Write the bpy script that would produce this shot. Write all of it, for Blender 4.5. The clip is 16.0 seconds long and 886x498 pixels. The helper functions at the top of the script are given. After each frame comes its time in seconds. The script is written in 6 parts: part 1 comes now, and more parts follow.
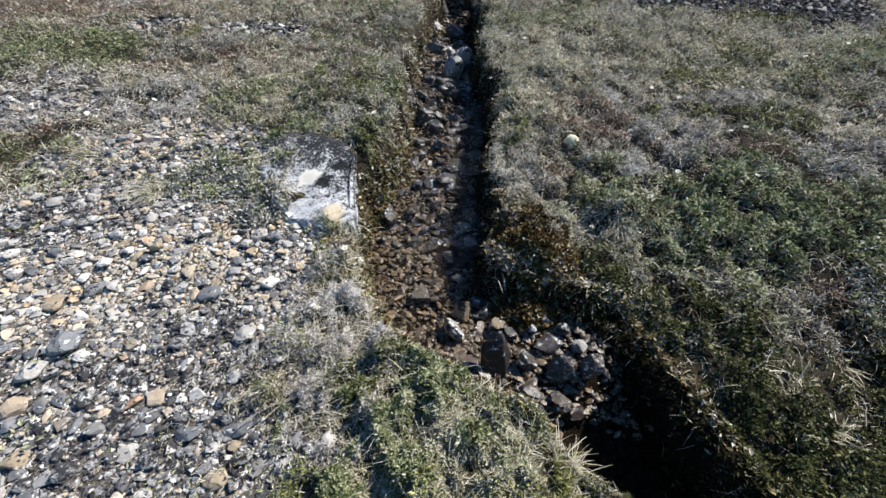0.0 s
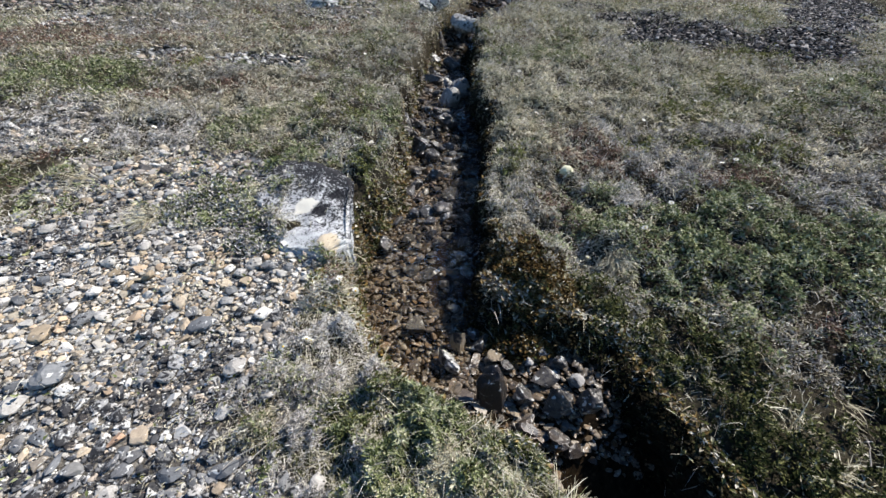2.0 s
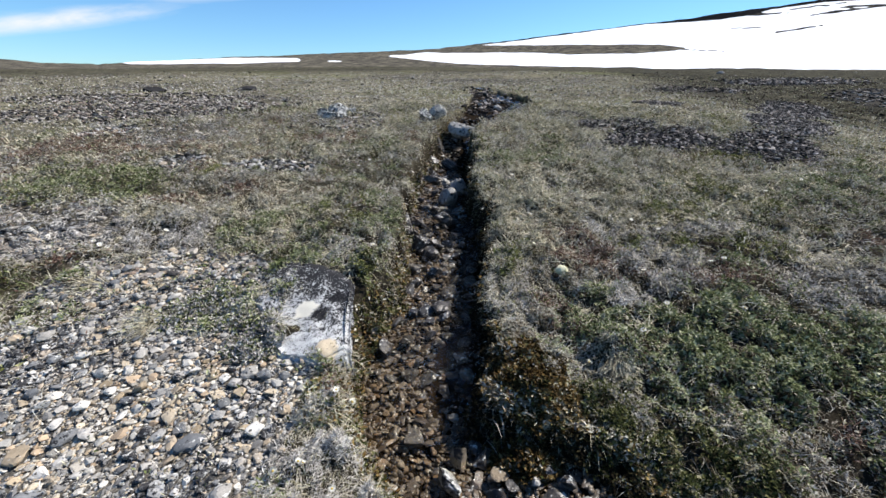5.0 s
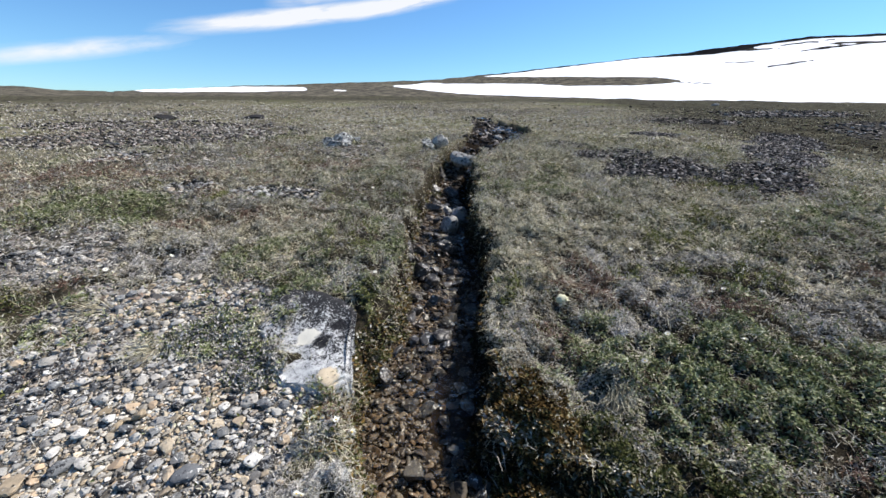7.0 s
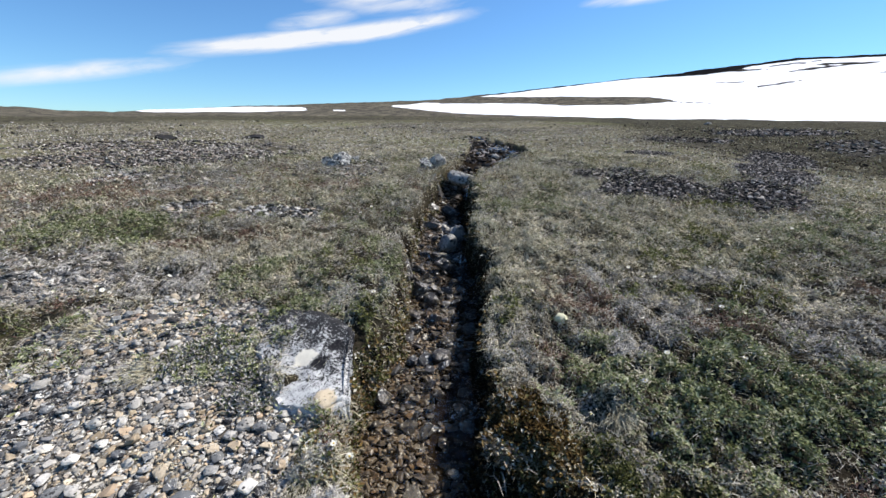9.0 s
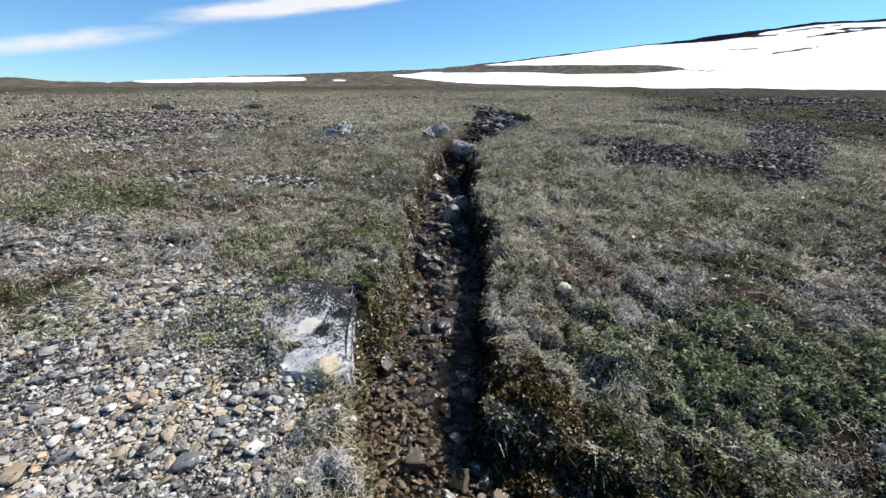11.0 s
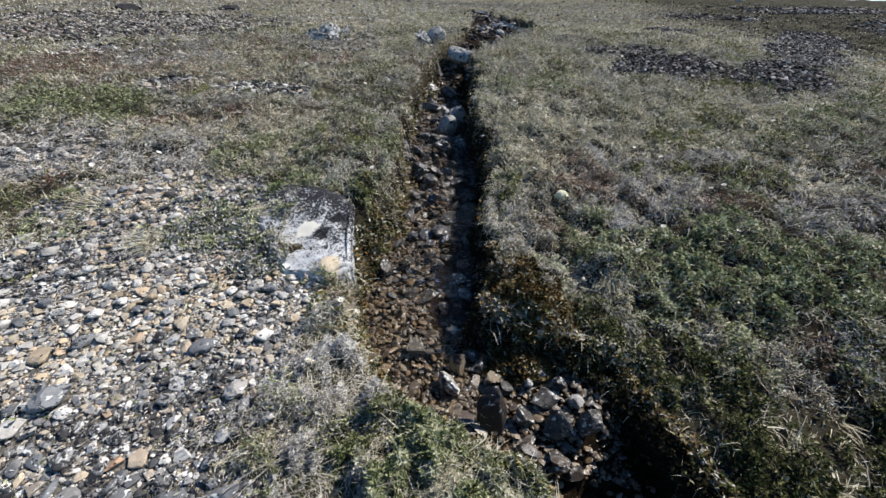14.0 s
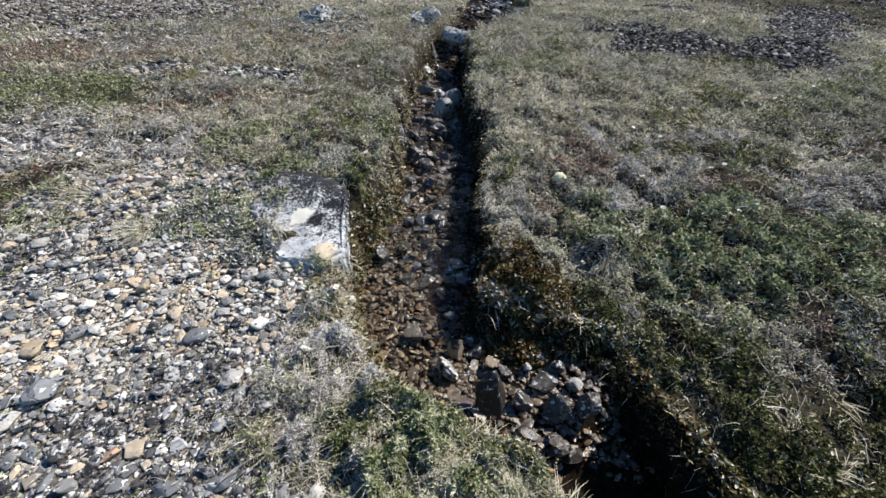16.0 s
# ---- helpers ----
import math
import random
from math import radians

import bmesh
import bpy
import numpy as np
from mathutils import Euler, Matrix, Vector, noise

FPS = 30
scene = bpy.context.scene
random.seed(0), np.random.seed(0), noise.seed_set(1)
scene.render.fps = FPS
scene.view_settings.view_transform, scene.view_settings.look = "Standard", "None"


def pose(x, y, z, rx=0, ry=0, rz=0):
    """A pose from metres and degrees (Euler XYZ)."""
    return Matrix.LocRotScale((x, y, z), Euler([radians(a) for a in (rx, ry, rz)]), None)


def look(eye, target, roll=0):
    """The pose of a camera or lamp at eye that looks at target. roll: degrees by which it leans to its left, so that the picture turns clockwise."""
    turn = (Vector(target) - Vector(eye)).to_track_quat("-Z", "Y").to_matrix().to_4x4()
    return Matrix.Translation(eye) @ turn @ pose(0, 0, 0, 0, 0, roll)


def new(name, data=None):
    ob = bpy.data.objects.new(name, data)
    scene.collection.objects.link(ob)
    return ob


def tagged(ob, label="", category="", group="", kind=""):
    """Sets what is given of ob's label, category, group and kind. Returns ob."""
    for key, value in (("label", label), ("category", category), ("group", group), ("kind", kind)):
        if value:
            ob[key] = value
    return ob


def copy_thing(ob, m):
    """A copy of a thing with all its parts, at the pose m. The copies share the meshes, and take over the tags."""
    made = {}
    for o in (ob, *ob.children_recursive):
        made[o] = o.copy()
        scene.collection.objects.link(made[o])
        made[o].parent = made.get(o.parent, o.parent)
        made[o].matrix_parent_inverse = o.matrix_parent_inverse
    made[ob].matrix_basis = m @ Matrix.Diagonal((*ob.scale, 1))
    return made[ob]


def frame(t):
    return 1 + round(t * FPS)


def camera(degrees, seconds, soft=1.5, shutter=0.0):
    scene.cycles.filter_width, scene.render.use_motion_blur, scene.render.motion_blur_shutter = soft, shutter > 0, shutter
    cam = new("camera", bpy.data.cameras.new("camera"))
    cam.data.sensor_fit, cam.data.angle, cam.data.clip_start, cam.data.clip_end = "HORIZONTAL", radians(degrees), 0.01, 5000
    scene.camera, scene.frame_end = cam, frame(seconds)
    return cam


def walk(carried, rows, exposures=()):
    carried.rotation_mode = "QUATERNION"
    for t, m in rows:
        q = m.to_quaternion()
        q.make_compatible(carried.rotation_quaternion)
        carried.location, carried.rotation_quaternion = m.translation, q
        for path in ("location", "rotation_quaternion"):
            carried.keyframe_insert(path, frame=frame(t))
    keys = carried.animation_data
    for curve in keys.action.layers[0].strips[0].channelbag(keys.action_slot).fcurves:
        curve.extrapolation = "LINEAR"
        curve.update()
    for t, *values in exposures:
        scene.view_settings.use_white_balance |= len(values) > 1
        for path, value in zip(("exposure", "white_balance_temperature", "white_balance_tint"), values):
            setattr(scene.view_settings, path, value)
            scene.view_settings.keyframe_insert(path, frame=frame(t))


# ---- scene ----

# ---------------- camera ----------------
cam = camera(97.7, 16.0, soft=1.5)


def stand(x, y, z, yaw, pitch, roll):
    """A pose from the eye, the turn to the left, the tilt up and the lean."""
    return pose(x, y, z, 90 + pitch, 0, yaw) @ pose(0, 0, 0, 0, 0, roll)


PATH = [
    (0, 0.003, -0.025, 1.463, 1.29, -38.44, -0.07),
    (0.5, 0.002, -0.024, 1.465, 1.23, -38.04, 0.07),
    (1, 0.006, -0.014, 1.470, 1.09, -37.21, 0.16),
    (1.5, 0.008, -0.001, 1.483, 0.90, -35.80, 0.44),
    (2, 0.005, 0.004, 1.488, 0.63, -35.06, 0.68),
    (2.5, 0.003, 0.013, 1.498, 0.71, -34.09, 0.32),
    (3, 0.002, 0.021, 1.515, 1.03, -32.43, 0.35),
    (3.5, 0.002, 0.030, 1.535, 0.76, -30.55, 0.62),
    (4, 0.004, 0.042, 1.564, 0.83, -28.06, 0.02),
    (4.2, 0.009, 0.042, 1.577, 0.72, -26.68, 0.03),
    (6.5, 0.007, 0.003, 1.635, 0.84, -20.84, 0.37),
    (7, 0.004, 0.006, 1.646, 0.83, -19.34, 0.57),
    (7.5, 0.003, 0.010, 1.661, 0.51, -16.92, 0.73),
    (8, 0.005, 0.010, 1.659, 0.64, -16.79, 0.66),
    (8.5, 0.003, 0.005, 1.663, 0.75, -16.74, 0.54),
    (9, 0.002, 0.002, 1.662, 0.55, -16.80, 0.43),
    (11.5, 0.004, 0.026, 1.608, 1.16, -21.90, 0.38),
    (12, -0.001, 0.021, 1.595, 1.14, -23.25, 0.80),
    (12.5, -0.006, 0.011, 1.572, 1.36, -25.55, 0.85),
    (13, -0.006, 0.000, 1.553, 1.03, -27.18, 0.87),
    (13.5, -0.011, -0.019, 1.526, 0.38, -29.83, 1.61),
    (14, -0.016, -0.036, 1.506, -0.11, -31.57, 1.06),
    (14.5, -0.018, -0.046, 1.497, -0.30, -32.56, 1.07),
    (15, -0.012, -0.041, 1.491, -0.14, -32.82, 0.21),
    (15.5, -0.002, -0.026, 1.484, -0.36, -33.70, 0.10),
    (16, -0.001, -0.014, 1.482, -0.28, -33.56, 0.21),
]
EXPOSURES = [(0, 0.84, 6480, 12), (3.2, 0.84, 6480, 12), (4.0, 0.75, 6480, 12), (6.5, 0.69, 6480, 12), (11.5, 0.64, 6480, 12), (13.0, 0.63, 6480, 12), (14.0, 0.67, 6480, 12), (15, 0.79, 6480, 12), (16, 0.82, 6480, 12)]
walk(cam, [(row[0], stand(*row[1:])) for row in PATH], EXPOSURES)

# ---------------- light ----------------
SUN_AZ, SUN_EL = 64.0, 47.0      # degrees clockwise from ahead, degrees above the horizon
sun_dir = Vector((math.sin(radians(SUN_AZ)) * math.cos(radians(SUN_EL)),
                  math.cos(radians(SUN_AZ)) * math.cos(radians(SUN_EL)), math.sin(radians(SUN_EL))))
sun_data = bpy.data.lights.new("sun", "SUN")
sun_data.energy, sun_data.angle, sun_data.color = 5.0, radians(0.5), (1.0, 0.955, 0.885)
sun = new("sun", sun_data)
sun.matrix_world = look(sun_dir * 50, (0, 0, 0))

world = bpy.data.worlds.new("sky")
scene.world = world
world.use_nodes = True
wt = world.node_tree
wt.nodes.clear()


def wnode(kind, **values):
    n = wt.nodes.new(kind)
    for key, value in values.items():
        n.inputs[int(key[1:])].default_value = value
    return n


def wmath(op, a, b=None):
    n = wt.nodes.new("ShaderNodeMath")
    n.operation = op
    for k, v in enumerate((a, b)):
        if v is None:
            continue
        if isinstance(v, (int, float)):
            n.inputs[k].default_value = v
        else:
            wt.links.new(v, n.inputs[k])
    return n.outputs[0]


sky = wt.nodes.new("ShaderNodeTexSky")
sky.sky_type, sky.sun_disc = "NISHITA", False
sky.sun_elevation, sky.sun_rotation = radians(SUN_EL), radians(SUN_AZ)
sky.altitude, sky.air_density, sky.dust_density, sky.ozone_density = 200, 1.0, 0.0, 3.5
coord = wt.nodes.new("ShaderNodeTexCoord")
sep = wt.nodes.new("ShaderNodeSeparateXYZ")
wt.links.new(coord.outputs["Generated"], sep.inputs[0])
az = wmath("MULTIPLY", wmath("ARCTAN2", sep.outputs[0], sep.outputs[1]), 180 / math.pi)
el = wmath("MULTIPLY", wmath("ARCSINE", sep.outputs[2]), 180 / math.pi)
flow = wt.nodes.new("ShaderNodeCombineXYZ")
wt.links.new(wmath("MULTIPLY", az, 0.06), flow.inputs[0])
wt.links.new(wmath("SUBTRACT", wmath("MULTIPLY", el, 0.34), wmath("MULTIPLY", az, 0.06)), flow.inputs[1])
wisp = wt.nodes.new("ShaderNodeTexNoise")
wisp.inputs["Scale"].default_value, wisp.inputs["Detail"].default_value = 2.2, 7
wisp.inputs["Roughness"].default_value, wisp.inputs["Distortion"].default_value = 0.6, 0.5
wt.links.new(flow.outputs[0], wisp.inputs["Vector"])
cover = None
# thin streaks of high cloud: azimuth, elevation, half length, half height, slope, density
for a, e, la, le, slope, dens in ((-15.5, 11.5, 15.5, 0.8, 0.165, 1.7), (-17, 13.2, 5, 1.0, 0.2, 0.6), (-8, 15.6, 9, 1.3, 0.02, 0.6), (-41, 5.8, 9, 0.8, 0.19, 0.75),
                                  (22, 15.0, 5, 0.6, 0.0, 0.6), (40, 24, 22, 3, 0.1, 0.8), (-50, 22, 20, 3, 0.1, 0.7)):
    da = wmath("SUBTRACT", az, a)
    de = wmath("SUBTRACT", wmath("SUBTRACT", el, e), wmath("MULTIPLY", da, slope))
    d2 = wmath("ADD", wmath("POWER", wmath("ABSOLUTE", wmath("DIVIDE", da, la)), 3.0), wmath("POWER", wmath("ABSOLUTE", wmath("DIVIDE", de, le)), 2.0))
    m = wmath("MULTIPLY", wmath("EXPONENT", wmath("MULTIPLY", d2, -1.0)), dens)
    cover = m if cover is None else wmath("MAXIMUM", cover, m)
thin = wmath("SUBTRACT", wmath("MULTIPLY", cover, wmath("ADD", wmath("MULTIPLY", wisp.outputs["Fac"], 3.0), -0.45)), 0.12)
clamp = wt.nodes.new("ShaderNodeClamp")
wt.links.new(thin, clamp.inputs[0])
clamp.inputs[2].default_value = 0.93
bg_sky, bg_cloud = wt.nodes.new("ShaderNodeBackground"), wt.nodes.new("ShaderNodeBackground")
deep = wt.nodes.new("ShaderNodeMix")
deep.data_type, deep.blend_type = "RGBA", "MULTIPLY"
deep.inputs[0].default_value, deep.inputs[7].default_value = 1.0, (0.72, 1.07, 1.32, 1)
wt.links.new(sky.outputs[0], deep.inputs[6])
wt.links.new(deep.outputs[2], bg_sky.inputs[0])
bg_sky.inputs[1].default_value = 0.073
bg_cloud.inputs[0].default_value, bg_cloud.inputs[1].default_value = (0.97, 0.99, 1.0, 1), 0.62
mixw, outw = wt.nodes.new("ShaderNodeMixShader"), wt.nodes.new("ShaderNodeOutputWorld")
wt.links.new(clamp.outputs[0], mixw.inputs[0])
wt.links.new(bg_sky.outputs[0], mixw.inputs[1])
wt.links.new(bg_cloud.outputs[0], mixw.inputs[2])
wt.links.new(mixw.outputs[0], outw.inputs[0])

# ---------------- shared arithmetic ----------------
rng = np.random.default_rng(11)


def hashed(i, j, seed):
    """A repeatable number between 0 and 1 for each lattice cell."""
    n = (i.astype(np.int64) * 374761393 + j.astype(np.int64) * 668265263 + seed * 982451653) & 0x7FFFFFFF
    n = ((n ^ (n >> 13)) * 1274126177) & 0x7FFFFFFF
    return ((n ^ (n >> 16)) & 0xFFFF) / 65535.0


def vnoise(x, y, size, seed=0):
    """Smooth noise from -1 to 1 with bumps of about that size in metres."""
    u, v = np.asarray(x, float) / size, np.asarray(y, float) / size
    i, j = np.floor(u), np.floor(v)
    fu, fv = u - i, v - j
    fu, fv = fu * fu * (3 - 2 * fu), fv * fv * (3 - 2 * fv)
    a, b = hashed(i, j, seed), hashed(i + 1, j, seed)
    c, d = hashed(i, j + 1, seed), hashed(i + 1, j + 1, seed)
    return 2 * ((a * (1 - fu) + b * fu) * (1 - fv) + (c * (1 - fu) + d * fu) * fv) - 1


def fnoise(x, y, size, seed=0, octaves=3):
    return sum(vnoise(x, y, size / 2**k, seed + 7 * k) / 2**k for k in range(octaves)) / 1.6


def sig(v):
    return 1 / (1 + np.exp(-np.clip(v, -40, 40)))


def smooth(v):
    v = np.clip(v, 0, 1)
    return v * v * (3 - 2 * v)


# The brook from uphill to the foot: x, y, half width, depth under the turf.
BROOK = np.array([
    (1.0, 14.5, 0.12, 0.0), (0.95, 12.6, 0.3, 0.05), (1.25, 10.6, 0.62, 0.09), (1.2, 9.3, 0.66, 0.12), (0.85, 8.0, 0.48, 0.14), (0.5, 7.0, 0.34, 0.16),
    (0.2, 6.3, 0.26, 0.22), (0.10, 5.7, 0.27, 0.40), (0.06, 5.05, 0.31, 0.42), (0.02, 4.6, 0.31, 0.34), (-0.08, 4.15, 0.27, 0.28), (-0.10, 3.75, 0.28, 0.28),
    (0.02, 3.35, 0.36, 0.28), (0.0, 3.0, 0.33, 0.27), (-0.03, 2.65, 0.27, 0.26), (-0.04, 2.35, 0.27, 0.24), (-0.12, 2.0, 0.35, 0.20),
    (-0.15, 1.7, 0.33, 0.19), (-0.12, 1.45, 0.31, 0.20), (0.0, 1.24, 0.26, 0.23), (0.3, 1.08, 0.26, 0.22),
    (0.54, 0.95, 0.27, 0.25), (0.74, 0.70, 0.21, 0.47), (0.86, 0.50, 0.19, 0.50), (1.0, 0.15, 0.18, 0.45),
    (1.2, -0.4, 0.2, 0.40), (1.5, -1.6, 0.25, 0.34), (2.0, -3.5, 0.3, 0.28), (2.2, -6.0, 0.4, 0.24),
    (3.1, -10, 0.5, 0.18), (3.8, -15, 0.6, 0.10), (4.6, -24, 0.9, 0.02)])


def brook(x, y):
    """How far to the right of the brook's middle (looking uphill), its half width and its depth, for each point."""
    x, y = np.asarray(x, float), np.asarray(y, float)
    best = np.full(x.shape, 1e9)
    off, wid, dep = np.full(x.shape, 1e3), np.zeros(x.shape), np.zeros(x.shape)
    for (ax, ay, aw, ad), (bx, by, bw, bd) in zip(BROOK[:-1], BROOK[1:]):
        dx, dy = bx - ax, by - ay
        s = np.clip(((x - ax) * dx + (y - ay) * dy) / (dx * dx + dy * dy), 0, 1)
        px, py = x - ax - s * dx, y - ay - s * dy
        far = np.hypot(px, py)
        side = np.where(dx * (y - ay) - dy * (x - ax) > 0, 1.0, -1.0)
        near = far < best
        best = np.where(near, far, best)
        off = np.where(near, side * far, off)
        wid, dep = np.where(near, aw + s * (bw - aw), wid), np.where(near, ad + s * (bd - ad), dep)
    ragged = 0.075 * vnoise(x, y, 0.36, 43) + 0.05 * vnoise(x, y, 0.13, 41)
    return off, np.maximum(wid + ragged * np.where(off > 0, 1.0, 0.6) * smooth((y - 1.2) / 0.5), 0.02), dep


def slope_height(x, y):
    """The hillside without its small forms: steeper near, easing off uphill, falling away behind its brow."""
    x, y = np.asarray(x, float), np.asarray(y, float)
    sp = lambda v: np.logaddexp(0, v)
    z = 0.05 * y + 0.125 * 0.7 * (sp(6.7 / 0.7) - sp((6.7 - y) / 0.7))
    z = z - 0.20 * sig((x - 1.3) / 0.3) * sig((1.35 - y) / 0.25)
    z = z - 0.35 * sig((x - 6.5) / 0.8) * sig((11 - y) / 0.8)
    far = np.hypot(x, y)
    return z - 0.11 * 14 * sp((far - 92) / 14)


# Stony places: x, y, half length, half width, turn in degrees, how stony.
DARK = 9   # from this row on the stones and the ground between them are black with lichen
STONY = [(-1.87, 1.15, 1.12, 1.0, 8, 1.0), (-1.12, 0.42, 0.72, 0.44, -14, 1.0), (-1.0, 1.45, 0.4, 0.35, 0, 1.0), (-2.0, 2.3, 0.8, 0.34, 6, 0.9), (-3.35, 2.95, 0.75, 0.45, -8, 0.8),
         (-5.4, 7.4, 2.6, 1.2, 10, 0.75), (-1.5, 6.6, 1.3, 0.7, 0, 0.7), (-7.0, 9.5, 3.2, 1.4, 0, 0.7), (-3.9, 5.7, 1.0, 0.5, 0, 0.6),
         (-3.08, 4.55, 0.36, 0.24, 0, 0.95), (-1.98, 4.36, 0.5, 0.22, 0, 0.9), (-3.3, 2.85, 0.4, 0.2, 10, 0.85), (-4.8, 5.7, 0.4, 0.3, 30, 0.8), (2.8, 5.4, 0.95, 0.52, 12, 1.0), (2.6, 6.2, 0.75, 0.5, 20, 0.75), (3.3, 5.9, 0.5, 0.3, 30, 0.6),
         (4.25, 5.15, 0.95, 0.52, 48, 1.0), (5.55, 6.75, 1.5, 0.62, 50, 1.0), (7.9, 9.5, 2.0, 0.75, 48, 0.9), (3.5, 5.1, 0.45, 0.3, 0, 0.9),
         (4.5, 8.9, 0.55, 0.42, 0, 0.95), (2.1, 7.0, 0.4, 0.35, 0, 0.75), (7.8, 13.3, 1.6, 1.2, 20, 0.8), (12.5, 12.0, 2.4, 1.2, 30, 0.8), (14.5, 18.0, 4.5, 2.2, 30, 0.8)]


def stony(x, y, first=0, last=99):
    """0 on turf, 1 on bare stones, ragged at the edge."""
    x, y = np.asarray(x, float), np.asarray(y, float)
    wob = 0.5 * fnoise(x, y, 0.7, 3) + 0.35 * fnoise(x, y, 0.18, 5)
    out = np.zeros(x.shape)
    for cx, cy, rx, ry, turn, much in STONY[first:last]:
        c, s = math.cos(radians(turn)), math.sin(radians(turn))
        u, v = ((x - cx) * c + (y - cy) * s) / rx, (-(x - cx) * s + (y - cy) * c) / ry
        out = np.maximum(out, much * smooth((1.1 + wob * 0.55 - np.hypot(u, v)) / 0.3))
    # plants that have taken hold among the stones
    for cx, cy, r in ((-1.43, 2.0, 0.19), (-1.72, 1.93, 0.08), (-2.5, 2.3, 0.14), (-2.3, 2.7, 0.2)):
        out = out * (1 - 0.9 * smooth((r * (1 + wob) - np.hypot(x - cx, y - cy)) / 0.1))
    return out


def lush(x, y):
    """Where the leaves are greenest."""
    x, y = np.asarray(x, float), np.asarray(y, float)
    out = 0.12 - 0.05 * ((x < -0.3) & (y > 2.4)) + 0.12 * sig((x - 0.4) / 0.1) * sig((y - 2.4) / 0.3) + 0.30 * fnoise(x, y, 1.1, 21) + 0.2 * fnoise(x, y, 0.3, 22)
    for cx, cy, rx, ry, much in ((1.65, 1.8, 0.55, 0.35, 0.6), (1.3, 0.95, 0.35, 0.3, 0.35), (-3.5, 3.9, 0.9, 0.35, 0.8), (-1.43, 2.0, 0.28, 0.25, 0.6),
                                 (-1.2, 2.95, 0.9, 0.5, 0.35), (0.05, 0.85, 0.25, 0.15, 0.2), (-0.1, 0.72, 0.4, 0.3, 0.25), (2.6, 1.6, 0.6, 0.3, 0.35), (4.2, 3.6, 1.2, 0.6, 0.45), (1.2, 3.4, 0.8, 0.8, 0.15), (-2.6, 2.3, 0.3, 0.15, 0.5)):
        out = out + much * np.exp(-((x - cx) / rx) ** 2 - ((y - cy) / ry) ** 2)
    return smooth((out - 0.03) / 0.8)


def height(x, y):
    """The ground as it lies: hillside, hummocks and the brook's bed."""
    x, y = np.asarray(x, float), np.asarray(y, float)
    z = slope_height(x, y)
    off, wid, dep = brook(x, y)
    rock = stony(x, y)
    turf = 1 - rock
    far = np.clip(np.hypot(x, y) / 8, 1, 12)
    z = z + turf * (0.05 * fnoise(x, y, 0.45, 31) + 0.03 * fnoise(x, y, 0.26, 32) * sig((y - 1.5) / 0.2) + 0.030 * fnoise(x, y, 0.18, 33) * (far < 1.6)) + rock * 0.012 * fnoise(x, y, 0.3, 35)
    z = z + 0.05 * (far - 1) * fnoise(x, y, 5.0, 37)
    # hummocks along the right bank and the dark hollow behind the tussock
    for cx, cy, rx, ry, up in ((0.42, 1.55, 0.24, 0.26, 0.03), (0.74, 1.66, 0.10, 0.14, -0.09), (0.98, 1.75, 0.13, 0.16, 0.05),
                               (0.0, 0.72, 0.35, 0.25, 0.03), (-0.75, 2.95, 0.5, 0.5, 0.06), (0.75, 3.2, 0.4, 0.5, 0.05)):
        z = z + up * np.exp(-((x - cx) / rx) ** 2 - ((y - cy) / ry) ** 2)
    edge = 0.02 * vnoise(x, y, 0.1, 42) + 0.015 * vnoise(x, y, 0.06, 44)
    past = np.abs(off) - wid + edge
    bank = np.where(off > 0, 0.045 + 0.025 * smooth((y - 1.65) / 0.5), 0.10 - 0.04 * smooth((y - 2.3) / 0.3))
    cut = smooth(1 - past / bank)
    # the near right bank leans down to the water
    lean = (off > 0) * sig((y - 0.15) / 0.1) * sig((1.62 - y) / 0.08)
    z = z - 0.15 * lean * np.exp(-np.clip(past - bank, 0, 9) / 0.28) * (1 - cut)
    z = z + 0.016 * np.exp(-((past - 0.08 - bank) / 0.1) ** 2) * (off > 0) * smooth((8 - y) / 2) * (0.7 + 0.6 * vnoise(x, y, 0.3, 47))
    bed = (0.03 + 0.025 * smooth((y - 2.2) / 0.4)) * fnoise(x, y, 0.25, 45) - 0.03 * smooth(past / -0.2) - 0.055 * smooth((off / np.maximum(wid, 0.05) - 0.1) / 0.5) * smooth((y - 1.25) / 0.2) + 0.12 * np.exp(-((x - 0.64) / 0.2) ** 2 - ((y - 1.10) / 0.18) ** 2)
    return z - dep * cut + cut * bed


def height_at(x, y):
    return float(height(np.array([x]), np.array([y]))[0])


# ---------------- materials ----------------
def material(name, rough=0.85, spec=0.3):
    m = bpy.data.materials.new(name)
    m.use_nodes = True
    t = m.node_tree
    b = t.nodes["Principled BSDF"]
    b.inputs["Roughness"].default_value, b.inputs["Specular IOR Level"].default_value = rough, spec
    return m, t, b


def noise_node(t, scale, detail=4, rough=0.55, coords=None, distortion=0.0):
    n = t.nodes.new("ShaderNodeTexNoise")
    n.inputs["Scale"].default_value, n.inputs["Detail"].default_value = scale, detail
    n.inputs["Roughness"].default_value, n.inputs["Distortion"].default_value = rough, distortion
    if coords is not None:
        t.links.new(coords, n.inputs["Vector"])
    return n.outputs["Fac"]


def ramp(t, fac, stops, step=False):
    r = t.nodes.new("ShaderNodeValToRGB")
    if step:
        r.color_ramp.interpolation = "CONSTANT"
    els = r.color_ramp.elements
    while len(els) < len(stops):
        els.new(0.5)
    for e, (p, c) in zip(els, stops):
        e.position, e.color = p, (*c, 1) if not isinstance(c, (int, float)) else (c, c, c, 1)
    t.links.new(fac, r.inputs[0])
    return r.outputs[0]


